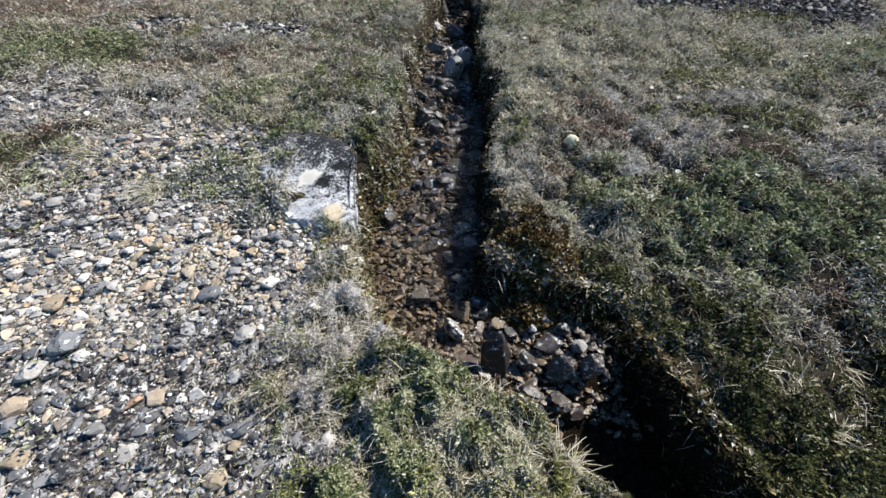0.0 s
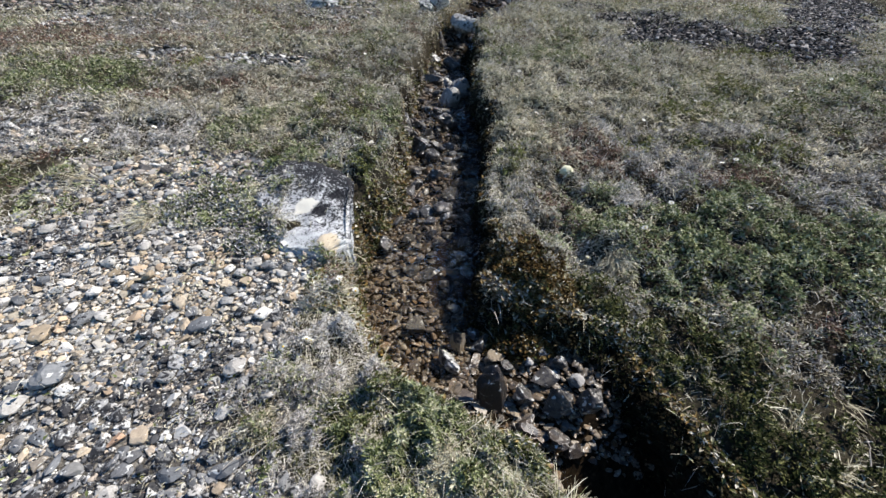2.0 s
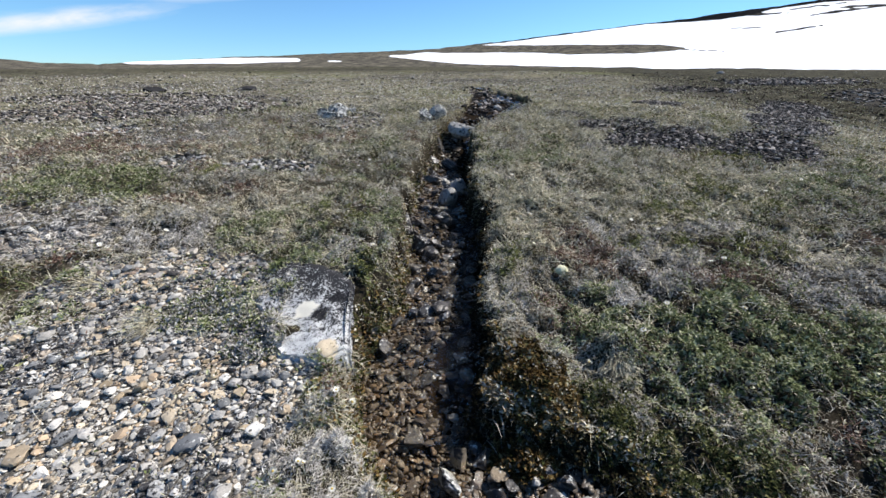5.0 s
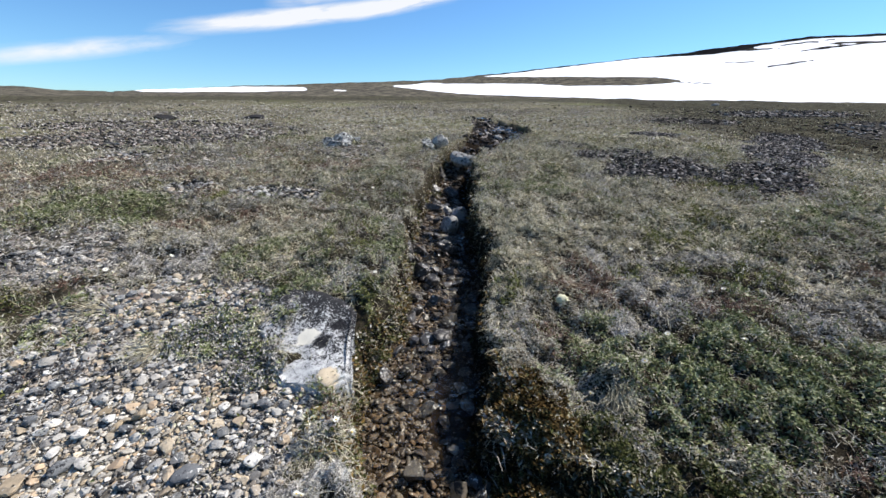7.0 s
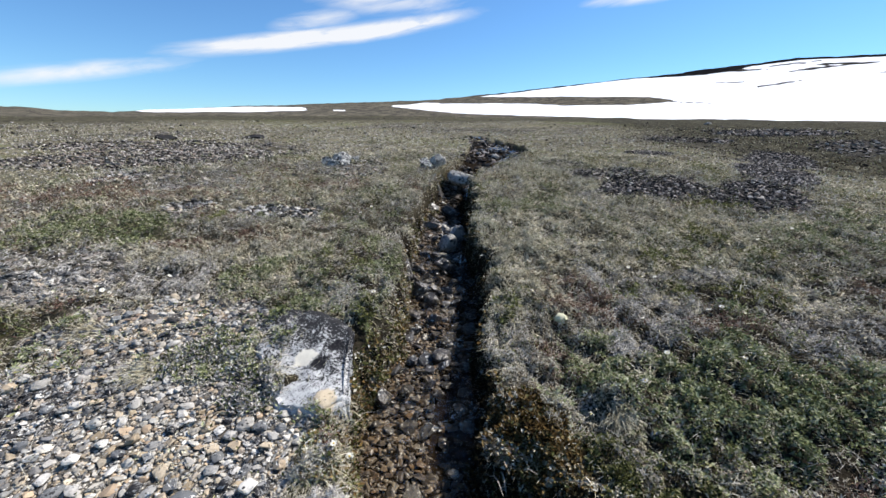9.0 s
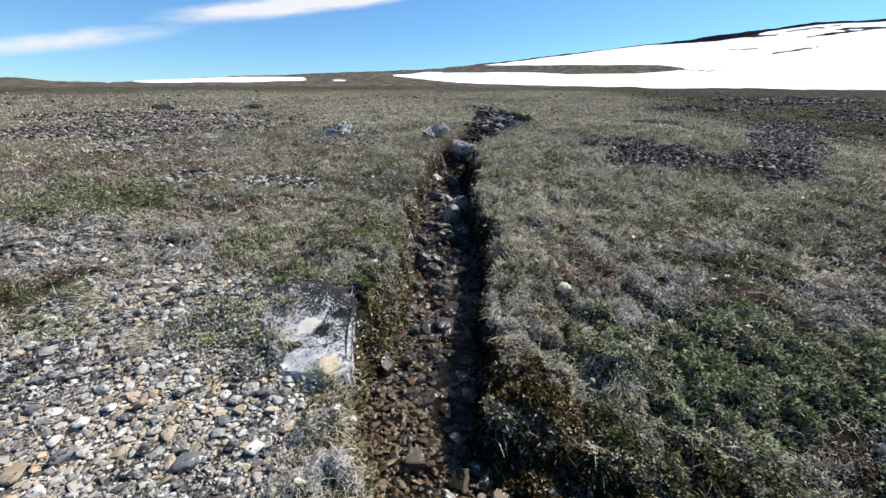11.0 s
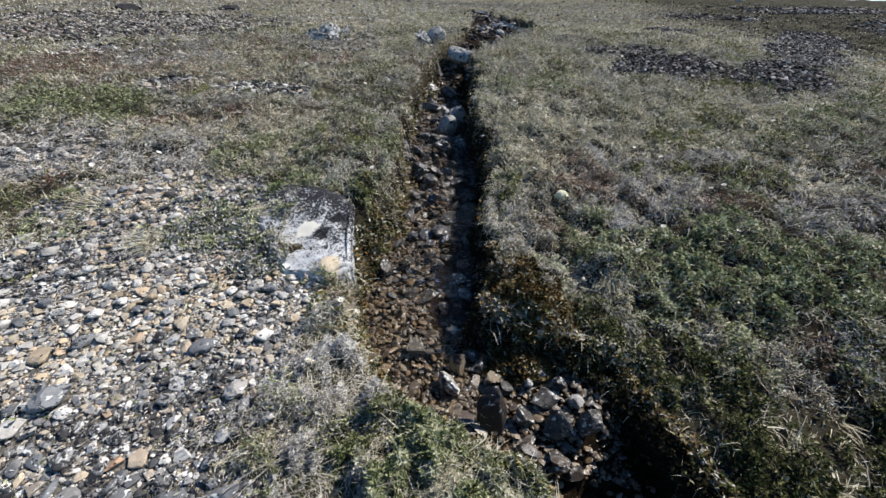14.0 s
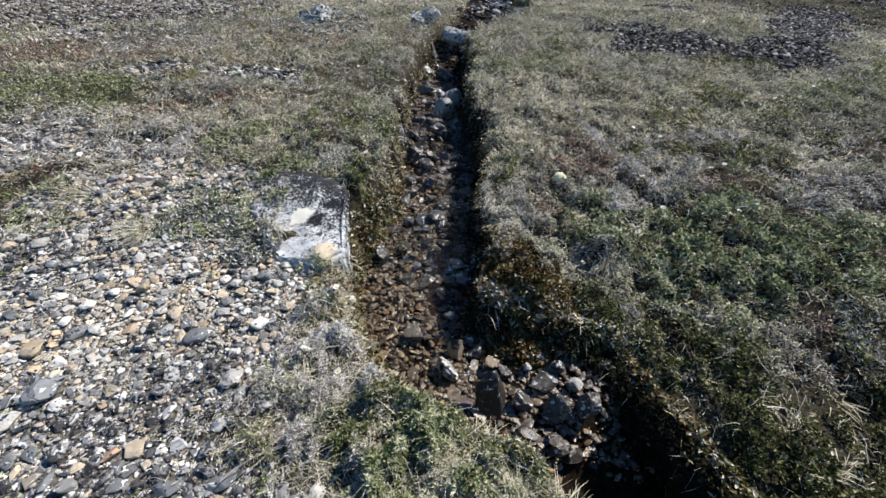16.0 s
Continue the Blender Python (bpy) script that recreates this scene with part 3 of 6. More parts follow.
MAT = dict(
    ground=ground_material(), hill=hill_material(), water=water_material(),
    gravel=gravel_material("gravel_stone", [(0.42, 0.39, 0.345), (0.26, 0.25, 0.235), (0.55, 0.52, 0.465), (0.38, 0.33, 0.265), (0.46, 0.38, 0.275), (0.17, 0.17, 0.17), (0.49, 0.46, 0.40), (0.32, 0.31, 0.29)], 0.15, 0.3, 0.12),
    cream=gravel_material("cream_gravel", [(0.53, 0.455, 0.34), (0.60, 0.56, 0.48), (0.47, 0.375, 0.25), (0.37, 0.36, 0.33), (0.64, 0.605, 0.54), (0.50, 0.38, 0.26), (0.45, 0.415, 0.35)], 0.08, 0.05, 0.08),
    crusted=gravel_material("lichened_gravel", [(0.40, 0.39, 0.37), (0.20, 0.20, 0.20), (0.58, 0.55, 0.50), (0.12, 0.12, 0.12), (0.48, 0.40, 0.31), (0.10, 0.10, 0.10), (0.62, 0.60, 0.55), (0.24, 0.24, 0.235)], 0.3, 0.46, 0.25),
    field=gravel_material("weathered_stone", [(0.29, 0.255, 0.215), (0.14, 0.13, 0.12), (0.37, 0.335, 0.285), (0.25, 0.19, 0.15), (0.09, 0.085, 0.08), (0.42, 0.39, 0.345), (0.20, 0.17, 0.14)], 0.0, 0.35, 0.15),
    scree=gravel_material("scree_stone", [(0.09, 0.082, 0.078), (0.02, 0.02, 0.021), (0.24, 0.21, 0.19), (0.03, 0.03, 0.031), (0.46, 0.42, 0.38), (0.07, 0.063, 0.06), (0.022, 0.022, 0.022), (0.32, 0.275, 0.24), (0.04, 0.038, 0.038)], 0.0, 0.3, 0.0),
    bedstone=stone_material("brook_pebble", (0.13, 0.098, 0.065), [(0.24, 0.17, 0.10), (0.05, 0.04, 0.032), (0.29, 0.235, 0.165), (0.11, 0.09, 0.075), (0.19, 0.12, 0.06), (0.07, 0.055, 0.042), (0.21, 0.18, 0.14)], 0.2, 0.1, 1.5, wet=True),
    wetstone=stone_material("wet_brook_rock", (0.055, 0.053, 0.05), [(0.10, 0.088, 0.075), (0.035, 0.034, 0.033), (0.15, 0.14, 0.125), (0.065, 0.056, 0.045)], 0.36, 0.18, 1.3, False, True),
    drystone=stone_material("grey_brook_rock", (0.44, 0.425, 0.395), [(0.36, 0.345, 0.32), (0.50, 0.48, 0.44)], 0.22, 0.25, 0.9, True),
    pale=gravel_material("pale_pebble", [(0.52, 0.495, 0.45), (0.43, 0.41, 0.37), (0.58, 0.56, 0.51)], 0.2, 0.1, 0.12, 0.04, True),
    tan=gravel_material("tan_pebble", [(0.48, 0.385, 0.265), (0.42, 0.34, 0.245), (0.54, 0.455, 0.335)], 0.08, 0.05, 0.05, 0.04, True),
    grey=gravel_material("grey_pebble", [(0.20, 0.205, 0.205), (0.14, 0.145, 0.15), (0.29, 0.285, 0.27)], 0.15, 0.25, 0.18, 0.04, True),
    spotted=gravel_material("lichen_pebble", [(0.33, 0.325, 0.31), (0.48, 0.46, 0.42), (0.24, 0.24, 0.235)], 0.45, 0.5, 0.25, 0.04, True),
    orange=gravel_material("orange_pebble", [(0.56, 0.33, 0.19), (0.52, 0.34, 0.22)], 0.3, 0.0, 0.05, 0.04, True),
    tanrock=stone_material("tan_brook_rock", (0.26, 0.21, 0.15), [(0.3, 0.25, 0.18)], 0.3, 0.2, 0.7, True),
    darkbrown=stone_material("brown_brook_rock", (0.035, 0.028, 0.022), [(0.06, 0.046, 0.034)], 0.25, 0.12, 1.2, True, True),
    boulder=boulder_material(),
    lichenrock=stone_material("outcrop_rock", (0.42, 0.42, 0.40), [(0.36, 0.36, 0.35)], 0.5, 0.55, 0.8, True),
    palelichen=plain_material("cream_lichen", (0.55, 0.52, 0.36), 0.95, 0.1, 0.4, 60),
    green=leaf_material("willow_leaf", [(0.0, (0.02, 0.026, 0.01)), (0.25, (0.065, 0.08, 0.03)), (0.45, (0.14, 0.162, 0.066)), (0.65, (0.275, 0.295, 0.155)), (0.82, (0.38, 0.385, 0.24)), (1.0, (0.52, 0.50, 0.37))]),
    silver=leaf_material("silver_litter", [(0.0, (0.05, 0.045, 0.042)), (0.25, (0.18, 0.168, 0.155)), (0.5, (0.39, 0.365, 0.335)), (0.75, (0.56, 0.535, 0.495)), (1.0, (0.68, 0.66, 0.62))], 0.8),
    rust=leaf_material("rusty_litter", [(0.0, (0.035, 0.02, 0.015)), (0.35, (0.15, 0.085, 0.062)), (0.65, (0.30, 0.195, 0.145)), (0.85, (0.42, 0.33, 0.26)), (1.0, (0.50, 0.45, 0.38))], 0.8),
    litter=leaf_material("dry_litter", [(0.0, (0.04, 0.028, 0.018)), (0.2, (0.15, 0.115, 0.075)), (0.4, (0.30, 0.26, 0.185)), (0.6, (0.42, 0.39, 0.32)), (0.8, (0.46, 0.44, 0.37)), (1.0, (0.64, 0.61, 0.54))], 0.8),
    bleached=leaf_material("bleached_stem", [(0.0, (0.14, 0.125, 0.105)), (0.3, (0.36, 0.33, 0.265)), (0.6, (0.58, 0.54, 0.44)), (1.0, (0.78, 0.745, 0.65))], 0.8),
    straw=leaf_material("dry_grass", [(0.0, (0.08, 0.07, 0.045)), (0.3, (0.27, 0.24, 0.165)), (0.55, (0.50, 0.46, 0.32)), (0.75, (0.61, 0.57, 0.43)), (0.9, (0.68, 0.64, 0.51)), (1.0, (0.27, 0.29, 0.15))], 0.6),
    olive=leaf_material("olive_moss", [(0.0, (0.025, 0.028, 0.01)), (0.3, (0.085, 0.09, 0.028)), (0.6, (0.18, 0.185, 0.065)), (0.85, (0.30, 0.295, 0.12)), (1.0, (0.42, 0.39, 0.2))], 0.7),
    sedge=leaf_material("sedge_blade", [(0.0, (0.018, 0.024, 0.008)), (0.3, (0.05, 0.058, 0.018)), (0.5, (0.11, 0.112, 0.042)), (0.7, (0.24, 0.22, 0.12)), (0.88, (0.38, 0.345, 0.24)), (1.0, (0.52, 0.49, 0.39))], 0.6),
    moss=leaf_material("brown_moss", [(0.0, (0.04, 0.025, 0.012)), (0.35, (0.11, 0.068, 0.026)), (0.65, (0.20, 0.135, 0.05)), (0.85, (0.30, 0.23, 0.10)), (1.0, (0.08, 0.09, 0.03))], 0.8),
    deepgreen=leaf_material("avens_leaf", [(0.0, (0.008, 0.010, 0.003)), (0.35, (0.026, 0.032, 0.009)), (0.6, (0.06, 0.066, 0.02)), (0.82, (0.17, 0.165, 0.07)), (1.0, (0.40, 0.37, 0.27))]),
    gold=leaf_material("golden_leaf", [(0.0, (0.014, 0.009, 0.004)), (0.3, (0.045, 0.027, 0.009)), (0.6, (0.115, 0.072, 0.024)), (0.85, (0.25, 0.185, 0.08)), (1.0, (0.58, 0.53, 0.40))], 0.7),
    # moss darkened past its own colour to stand in for the bank's shade
    bankshade=leaf_material("shade_toned_moss", [(0.0, (0.004, 0.003, 0.002)), (0.5, (0.012, 0.010, 0.005)), (0.85, (0.03, 0.026, 0.012)), (1.0, (0.09, 0.075, 0.045))], 0.9),
    heather=leaf_material("heather_sprig", [(0.0, (0.015, 0.012, 0.010)), (0.5, (0.045, 0.036, 0.028)), (0.85, (0.09, 0.08, 0.06)), (1.0, (0.18, 0.16, 0.13))], 0.9),
    wood=plain_material("dead_twig", (0.30, 0.27, 0.23), 0.85, 0.2),
    petal=plain_material("white_petal", (0.80, 0.79, 0.72), 0.6, 0.2, 0.1),
    pollen=plain_material("yellow_stamen", (0.62, 0.45, 0.06), 0.7, 0.2, 0.2),
    stalk=plain_material("flower_stalk", (0.12, 0.12, 0.05), 0.7, 0.2),
    foam=plain_material("white_water", (0.75, 0.78, 0.8), 0.3, 0.5, 0.2, 90),
)

# ---------------- mesh helpers ----------------
def mesh_of(name, verts, faces, mat, flat=False):
    """One mesh from an (n, 3) array and an (m, k) array of corners."""
    verts, faces = np.asarray(verts, np.float32), np.asarray(faces, np.int32)
    me = bpy.data.meshes.new(name)
    me.vertices.add(len(verts))
    me.vertices.foreach_set("co", verts.ravel())
    k = faces.shape[1]
    me.loops.add(faces.size)
    me.loops.foreach_set("vertex_index", faces.ravel())
    me.polygons.add(len(faces))
    me.polygons.foreach_set("loop_start", np.arange(0, faces.size, k, dtype=np.int32))
    me.polygons.foreach_set("use_smooth", np.full(len(faces), not flat))
    me.update(calc_edges=True)
    me.materials.append(mat)
    return me


def part(name, bm, mat, parent, label=""):
    me = bpy.data.meshes.new(name)
    bm.to_mesh(me)
    bm.free()
    me.materials.append(mat)
    for p in me.polygons:
        p.use_smooth = True
    ob = new(name, me)
    ob.parent = parent
    return tagged(ob, label)


def turns(yaw, tilt, spin):
    """Rotation matrices: a tilt about x, then a turn about z; spin rolls about the length first."""
    n = len(yaw)
    cy, sy, ct, st, cs, ss = np.cos(yaw), np.sin(yaw), np.cos(tilt), np.sin(tilt), np.cos(spin), np.sin(spin)
    o, i = np.zeros(n), np.ones(n)
    rz = np.stack([cy, -sy, o, sy, cy, o, o, o, i], -1).reshape(n, 3, 3)
    rx = np.stack([i, o, o, o, ct, -st, o, st, ct], -1).reshape(n, 3, 3)
    ry = np.stack([cs, o, ss, o, i, o, -ss, o, cs], -1).reshape(n, 3, 3)
    return rz @ rx @ ry


def spread(shapes, where, rot, size):
    """Copies of template shapes (verts, faces) at places: arrays for mesh_of."""
    vs, fs, base = [], [], 0
    which = rng.integers(0, len(shapes), len(where))
    for k, (tv, tf) in enumerate(shapes):
        sel = which == k
        n = int(sel.sum())
        if not n:
            continue
        s = size[sel]
        s = s[:, None, :] if s.ndim == 2 else s[:, None, None]
        v = np.einsum("nij,nkj->nki", rot[sel], tv[None] * s) + where[sel][:, None, :]
        vs.append(v.reshape(-1, 3))
        fs.append((tf[None] + (np.arange(n) * len(tv))[:, None, None]).reshape(-1, tf.shape[1]) + base)
        base += n * len(tv)
    return np.concatenate(vs), np.concatenate(fs)


def stuff(name, arrays, mat, label, category, flat=False):
    return tagged(new(name, mesh_of(name, *arrays, mat, flat)), label, category, kind="stuff")


def ball(level, seed, rough=0.28, squash=0.62, angular=0.0):
    """A stone of half size 1 with an uneven, worn outline; angular cuts flat facets into it."""
    bm = bmesh.new()
    bmesh.ops.create_icosphere(bm, subdivisions=level, radius=1)
    r = random.Random(seed)
    off = Vector((r.uniform(-50, 50), r.uniform(-50, 50), r.uniform(-50, 50)))
    cuts = [(Vector((r.gauss(0, 1), r.gauss(0, 1), r.gauss(0, 1))).normalized(), r.uniform(0.36, 0.72) if angular >= 1 else r.uniform(0.5, 0.85)) for _ in range(8 if angular >= 1 else 16 if angular > 0.93 else 9)]
    for v in bm.verts:
        p = v.co.normalized()
        d = 1 + rough * noise.noise(p * 1.1 + off) + rough * 0.45 * noise.noise(p * 2.7 + off)
        q = p * d
        if angular:
            for n, lim in cuts:
                over = q.dot(n) - lim
                if over > 0:
                    q = q - n * over * angular
        if level > 3:
            q = q * (1 + 0.07 * noise.noise(p * 4 + off) + 0.045 * noise.noise(p * 9 + off) + 0.025 * noise.noise(p * 21 + off))
        v.co = Vector((q.x, q.y * r.uniform(0.999, 1.0), q.z * squash))
    bm.verts.ensure_lookup_table()
    verts = np.array([v.co[:] for v in bm.verts])
    faces = np.array([[v.index for v in f.verts] for f in bm.faces])
    bm.free()
    return verts, faces


LEAF = [(np.array([(0, 0, 0), (-0.22 * w, 0.45, 0.10), (0, 1, c), (0.22 * w, 0.45, 0.10)]), np.array([(0, 3, 2), (0, 2, 1)])) for w, c in ((1, 0), (1.25, -0.15), (0.8, 0.1))]


def blade(bend, width):
    v, f = [], []
    for k in range(4):
        s = k / 3
        w = width * (1 - 0.85 * s)
        y, z = math.sin(bend * s) * s, math.cos(bend * s * 0.9) * s
        v += [(-w, y, z), (w, y, z)]
    for k in range(3):
        f += [(2 * k, 2 * k + 1, 2 * k + 3), (2 * k, 2 * k + 3, 2 * k + 2)]
    return np.array(v), np.array(f)


BLADE = [blade(0.3, 0.026), blade(0.8, 0.03), blade(1.3, 0.024), blade(1.7, 0.028)]
PEBBLE = [ball(2, 100 + k, 0.34, sq, 1.0) for k, sq in enumerate((0.5, 0.62, 0.46, 0.66, 0.55, 0.42, 0.6, 0.5))]
CHIP = [ball(1, 200 + k, 0.35, 0.55, 0.3) for k in range(4)]
SLATE = [ball(2, 300 + k, 0.4, sq, 1.0) for k, sq in enumerate((0.4, 0.5, 0.65, 0.35, 0.55, 0.45))]

# ---------------- ground ----------------
def axis_steps(lo, fine_lo, fine_hi, hi, step, grow):
    out = list(np.arange(fine_lo, fine_hi, step))
    d, v = step, fine_hi
    while v < hi:
        out.append(v)
        d *= grow
        v += d
    out.append(hi)
    d, v = step * grow, fine_lo
    while v - d > lo:
        v -= d
        out.insert(0, v)
        d *= grow
    out.insert(0, lo)
    return np.array(out)


def build_ground():
    xs = axis_steps(-1500, -1.1, 1.5, 1500, 0.022, 1.035)
    ys = axis_steps(-200, 0.1, 4.8, 1800, 0.022, 1.035)
    gx, gy = np.meshgrid(xs, ys)
    z = height(gx, gy)
    nx, ny = len(xs), len(ys)
    idx = np.arange(nx * ny).reshape(ny, nx)
    faces = np.stack([idx[:-1, :-1], idx[:-1, 1:], idx[1:, 1:], idx[1:, :-1]], -1).reshape(-1, 4)
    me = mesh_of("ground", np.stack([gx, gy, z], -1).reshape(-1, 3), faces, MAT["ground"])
    off, wid, dep = brook(gx, gy)
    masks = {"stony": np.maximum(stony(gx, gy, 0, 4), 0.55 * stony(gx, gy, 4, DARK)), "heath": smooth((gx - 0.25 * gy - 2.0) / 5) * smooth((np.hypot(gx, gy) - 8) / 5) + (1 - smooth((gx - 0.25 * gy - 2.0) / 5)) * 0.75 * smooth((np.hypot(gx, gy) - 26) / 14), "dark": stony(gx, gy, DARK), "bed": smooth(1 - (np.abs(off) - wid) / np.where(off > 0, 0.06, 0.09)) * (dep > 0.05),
             "distance": smooth((np.hypot(gx, gy) - 2.5) / 6)}
    for name, values in masks.items():
        a = me.attributes.new(name, "FLOAT", "POINT")
        a.data.foreach_set("value", values.ravel().astype(np.float32))
    tagged(new("ground", me), "stony tundra hillside with grey-brown turf and soil", "ground", kind="structure")


build_ground()


def build_water():
    """The brook's surface: a band a little over its bed, dropping over the stones."""
    pts = []
    for a, b in zip(BROOK[:-1], BROOK[1:]):
        n = max(2, int(np.hypot(*(b[:2] - a[:2])) / 0.035))
        pts += [a + (b - a) * k / n for k in range(n)]
    pts = np.array(pts)
    for _ in range(6):
        pts[1:-1] = (pts[:-2] + 2 * pts[1:-1] + pts[2:]) / 4
    d = np.gradient(pts[:, :2], axis=0)
    d /= np.linalg.norm(d, axis=1)[:, None]
    across = np.stack([-d[:, 1], d[:, 0]], -1)
    level = slope_height(pts[:, 0], pts[:, 1]) - pts[:, 3]
    run = np.cumsum(np.r_[0, np.hypot(*np.diff(pts[:, :2], axis=0).T)])
    level = level + 0.02 + 0.012 * np.sin(run * 9) - 0.05 * smooth((1.22 - pts[:, 1]) / 0.1) + 0.012 * np.exp(-((pts[:, 1] - 1.8) / 0.5) ** 2)
    level = np.minimum.accumulate(level - 0.03 * smooth((pts[:, 1] - 2.7) / 0.6) - 0.03 * smooth((pts[:, 1] - 5.0) / 1.0))
    cols = 15
    u = np.linspace(-1.25, 1.25, cols)
    x = pts[:, None, 0] + across[:, None, 0] * u * pts[:, None, 2]
    y = pts[:, None, 1] + across[:, None, 1] * u * pts[:, None, 2]
    z = level[:, None] + 0.006 * fnoise(x, y, 0.12, 71)
    n = len(pts)
    idx = np.arange(n * cols).reshape(n, cols)
    faces = np.stack([idx[:-1, :-1], idx[1:, :-1], idx[1:, 1:], idx[:-1, 1:]], -1).reshape(-1, 4)
    ob = new("water", mesh_of("water", np.stack([x, y, z], -1).reshape(-1, 3), faces, MAT["water"]))
    ob.visible_shadow = False
    tagged(ob, "clear shallow brook water running over brown pebbles", "water", kind="structure")


build_water()


def build_hill():
    """The far ridges: azimuth, skyline elevation in degrees; snow fields lie on them."""
    az_k = np.array([-110, -70, -47.8, -43.9, -39.5, -34.3, -26.6, -14.8, -0.7, 4.0, 15.6, 25.5, 33.8, 39.0, 45.3, 70, 110])
    el_k = np.array([2.0, 2.6, 2.11, 1.92, 1.87, 2.35, 3.01, 3.69, 4.42, 4.94, 6.01, 6.77, 7.37, 7.67, 7.37, 6.0, 2.5])
    a = np.arange(-110, 110.01, 0.14)
    top = np.interp(a, az_k, el_k) + 0.05 * vnoise(a, a * 0, 2.2, 81) + 0.035 * vnoise(a, a * 0, 0.6, 82)
    rows = 72
    s = np.linspace(0, 1.25, rows)[:, None]
    foot = 0.4
    e = foot + (top[None] - foot) * np.where(s <= 1, s, 1 - 4 * (s - 1))
    r = 170 + 330 * s + 0 * a[None]
    x, y = r * np.sin(np.radians(a)), r * np.cos(np.radians(a))
    z = 1.6 + r * np.tan(np.radians(e)) + 0.4 * fnoise(x, y, 30, 85) * (s < 0.97)
    wob = 0.14 * fnoise(a[None] + 0 * e, e * 6, 3.0, 91) + 0.10 * fnoise(a[None] + 0 * e, e * 5, 0.8, 92)
    aa = a[None] + 0 * e
    snow = np.zeros_like(e)

    def soft(v, w=0.12):
        return smooth(v / w * 0.5 + 0.5)

    lo = np.interp(aa, [-9, -8, 0.6, 12.2, 25.5, 46.7], [3.6, 3.4, 2.55, 2.2, 1.8, 1.3]) + 0.4 * wob
    hi = np.interp(aa, [-8, 0, 4, 7.1, 15.9, 23.5, 25.4, 31.2, 33.9, 35.4, 39.4, 45.3, 60], [3.55, 4.1, 4.75, 4.97, 5.86, 6.46, 6.5, 6.55, 6.74, 7.12, 7.36, 7.02, 6.0]) + 0.35 * wob
    field = soft(e - lo) * soft(hi - e) * soft(aa + 8, 0.8)
    band_hi = np.interp(aa, [-4, 4.4, 15.7, 25.8, 28.6], [4.7, 4.7, 4.63, 4.33, 3.9])
    band_lo = np.interp(aa, [-6, -3.4, 12.1, 15.8, 22.7, 28.3, 28.6], [3.55, 3.88, 3.76, 3.46, 3.48, 3.75, 3.9])
    band = soft(e - band_lo - 0.5 * wob) * soft(band_hi + 0.4 * wob - e) * soft(28.6 - aa, 0.6)
    field = field * (1 - band)
    # dark rock ribs showing through
    # the ridge crest is marked for the dark tone that stands in for shade
    crag_shade = soft(e - hi + 0.05) * soft(aa - 6, 4)
    for a0, e0, a1, e1, w in ((28.0, 3.78, 33.0, 3.36, 0.05), (36.2, 4.95, 39.9, 5.38, 0.09), (33.0, 6.76, 37.0, 6.70, 0.09), (37.0, 6.24, 43.4, 6.60, 0.09), (39.5, 6.85, 46, 6.54, 0.08), (36.0, 6.95, 41, 7.1, 0.06),
                              (32.3, 5.6, 35.4, 5.57, 0.045), (45.0, 5.72, 50, 5.7, 0.07)):
        f = np.clip((aa - a0) / (a1 - a0), 0, 1)
        rib = soft(w * (0.55 + 0.45 * np.sin(np.pi * f)) + 0.3 * wob - np.abs(e - (e0 + (e1 - e0) * f)), 0.06) * (aa > a0) * (aa < a1)
        field = field * (1 - rib)
        crag_shade = np.maximum(crag_shade, rib)
    left = soft(e - np.interp(aa, [-38, -28.6, -20], [1.95, 2.2, 2.58]) - 0.2 * wob) * soft(np.interp(aa, [-38, -34.3, -26.6, -19.6], [2.1, 2.33, 2.88, 2.98]) + 0.1 * wob - e, 0.1) * soft(aa + 37.5, 0.8) * soft(-19.2 + wob * 4 - aa, 0.8)
    patch = np.exp(-((aa + 14.9) / 0.9) ** 2 - ((e - 2.72) / 0.07) ** 2)
    snow = np.clip(np.maximum(np.maximum(field, left), (patch > 0.4) * 1.0), 0, 1)
    n, c = e.shape
    idx = np.arange(n * c).reshape(n, c)
    faces = np.stack([idx[:-1, :-1], idx[:-1, 1:], idx[1:, 1:], idx[1:, :-1]], -1).reshape(-1, 4)
    me = mesh_of("snow_hill", np.stack([x, y, z], -1).reshape(-1, 3), faces, MAT["hill"])
    at = me.attributes.new("snow", "FLOAT", "POINT")
    at.data.foreach_set("value", snow.ravel().astype(np.float32))
    at = me.attributes.new("crag_shade", "FLOAT", "POINT")
    at.data.foreach_set("value", np.clip(crag_shade, 0, 1).ravel().astype(np.float32))
    tagged(new("backdrop", me), "distant brown ridge with broad white snow fields and dark rock ribs", "hill", kind="structure")


build_hill()

# ---------------- scattered cover ----------------
def in_brook(x, y, margin=0.0):
    off, wid, _ = brook(x, y)
    return np.abs(off) < wid + margin


def candidates(n, x0, x1, y0, y1):
    return rng.uniform(x0, x1, n), rng.uniform(y0, y1, n)


def fan(n, near, far, half, power=1.0):
    """Places in the wedge of hillside ahead, denser towards the near end as power grows."""
    r = near * (far / near) ** (rng.uniform(0, 1, n) ** power)
    a = rng.uniform(-1, 1, n) * np.where(r < 2.2, 1.48, half)
    return r * np.sin(a), r * np.cos(a)


def lay(x, y, up=0.0):
    return np.stack([x, y, height(x, y) + up], -1)


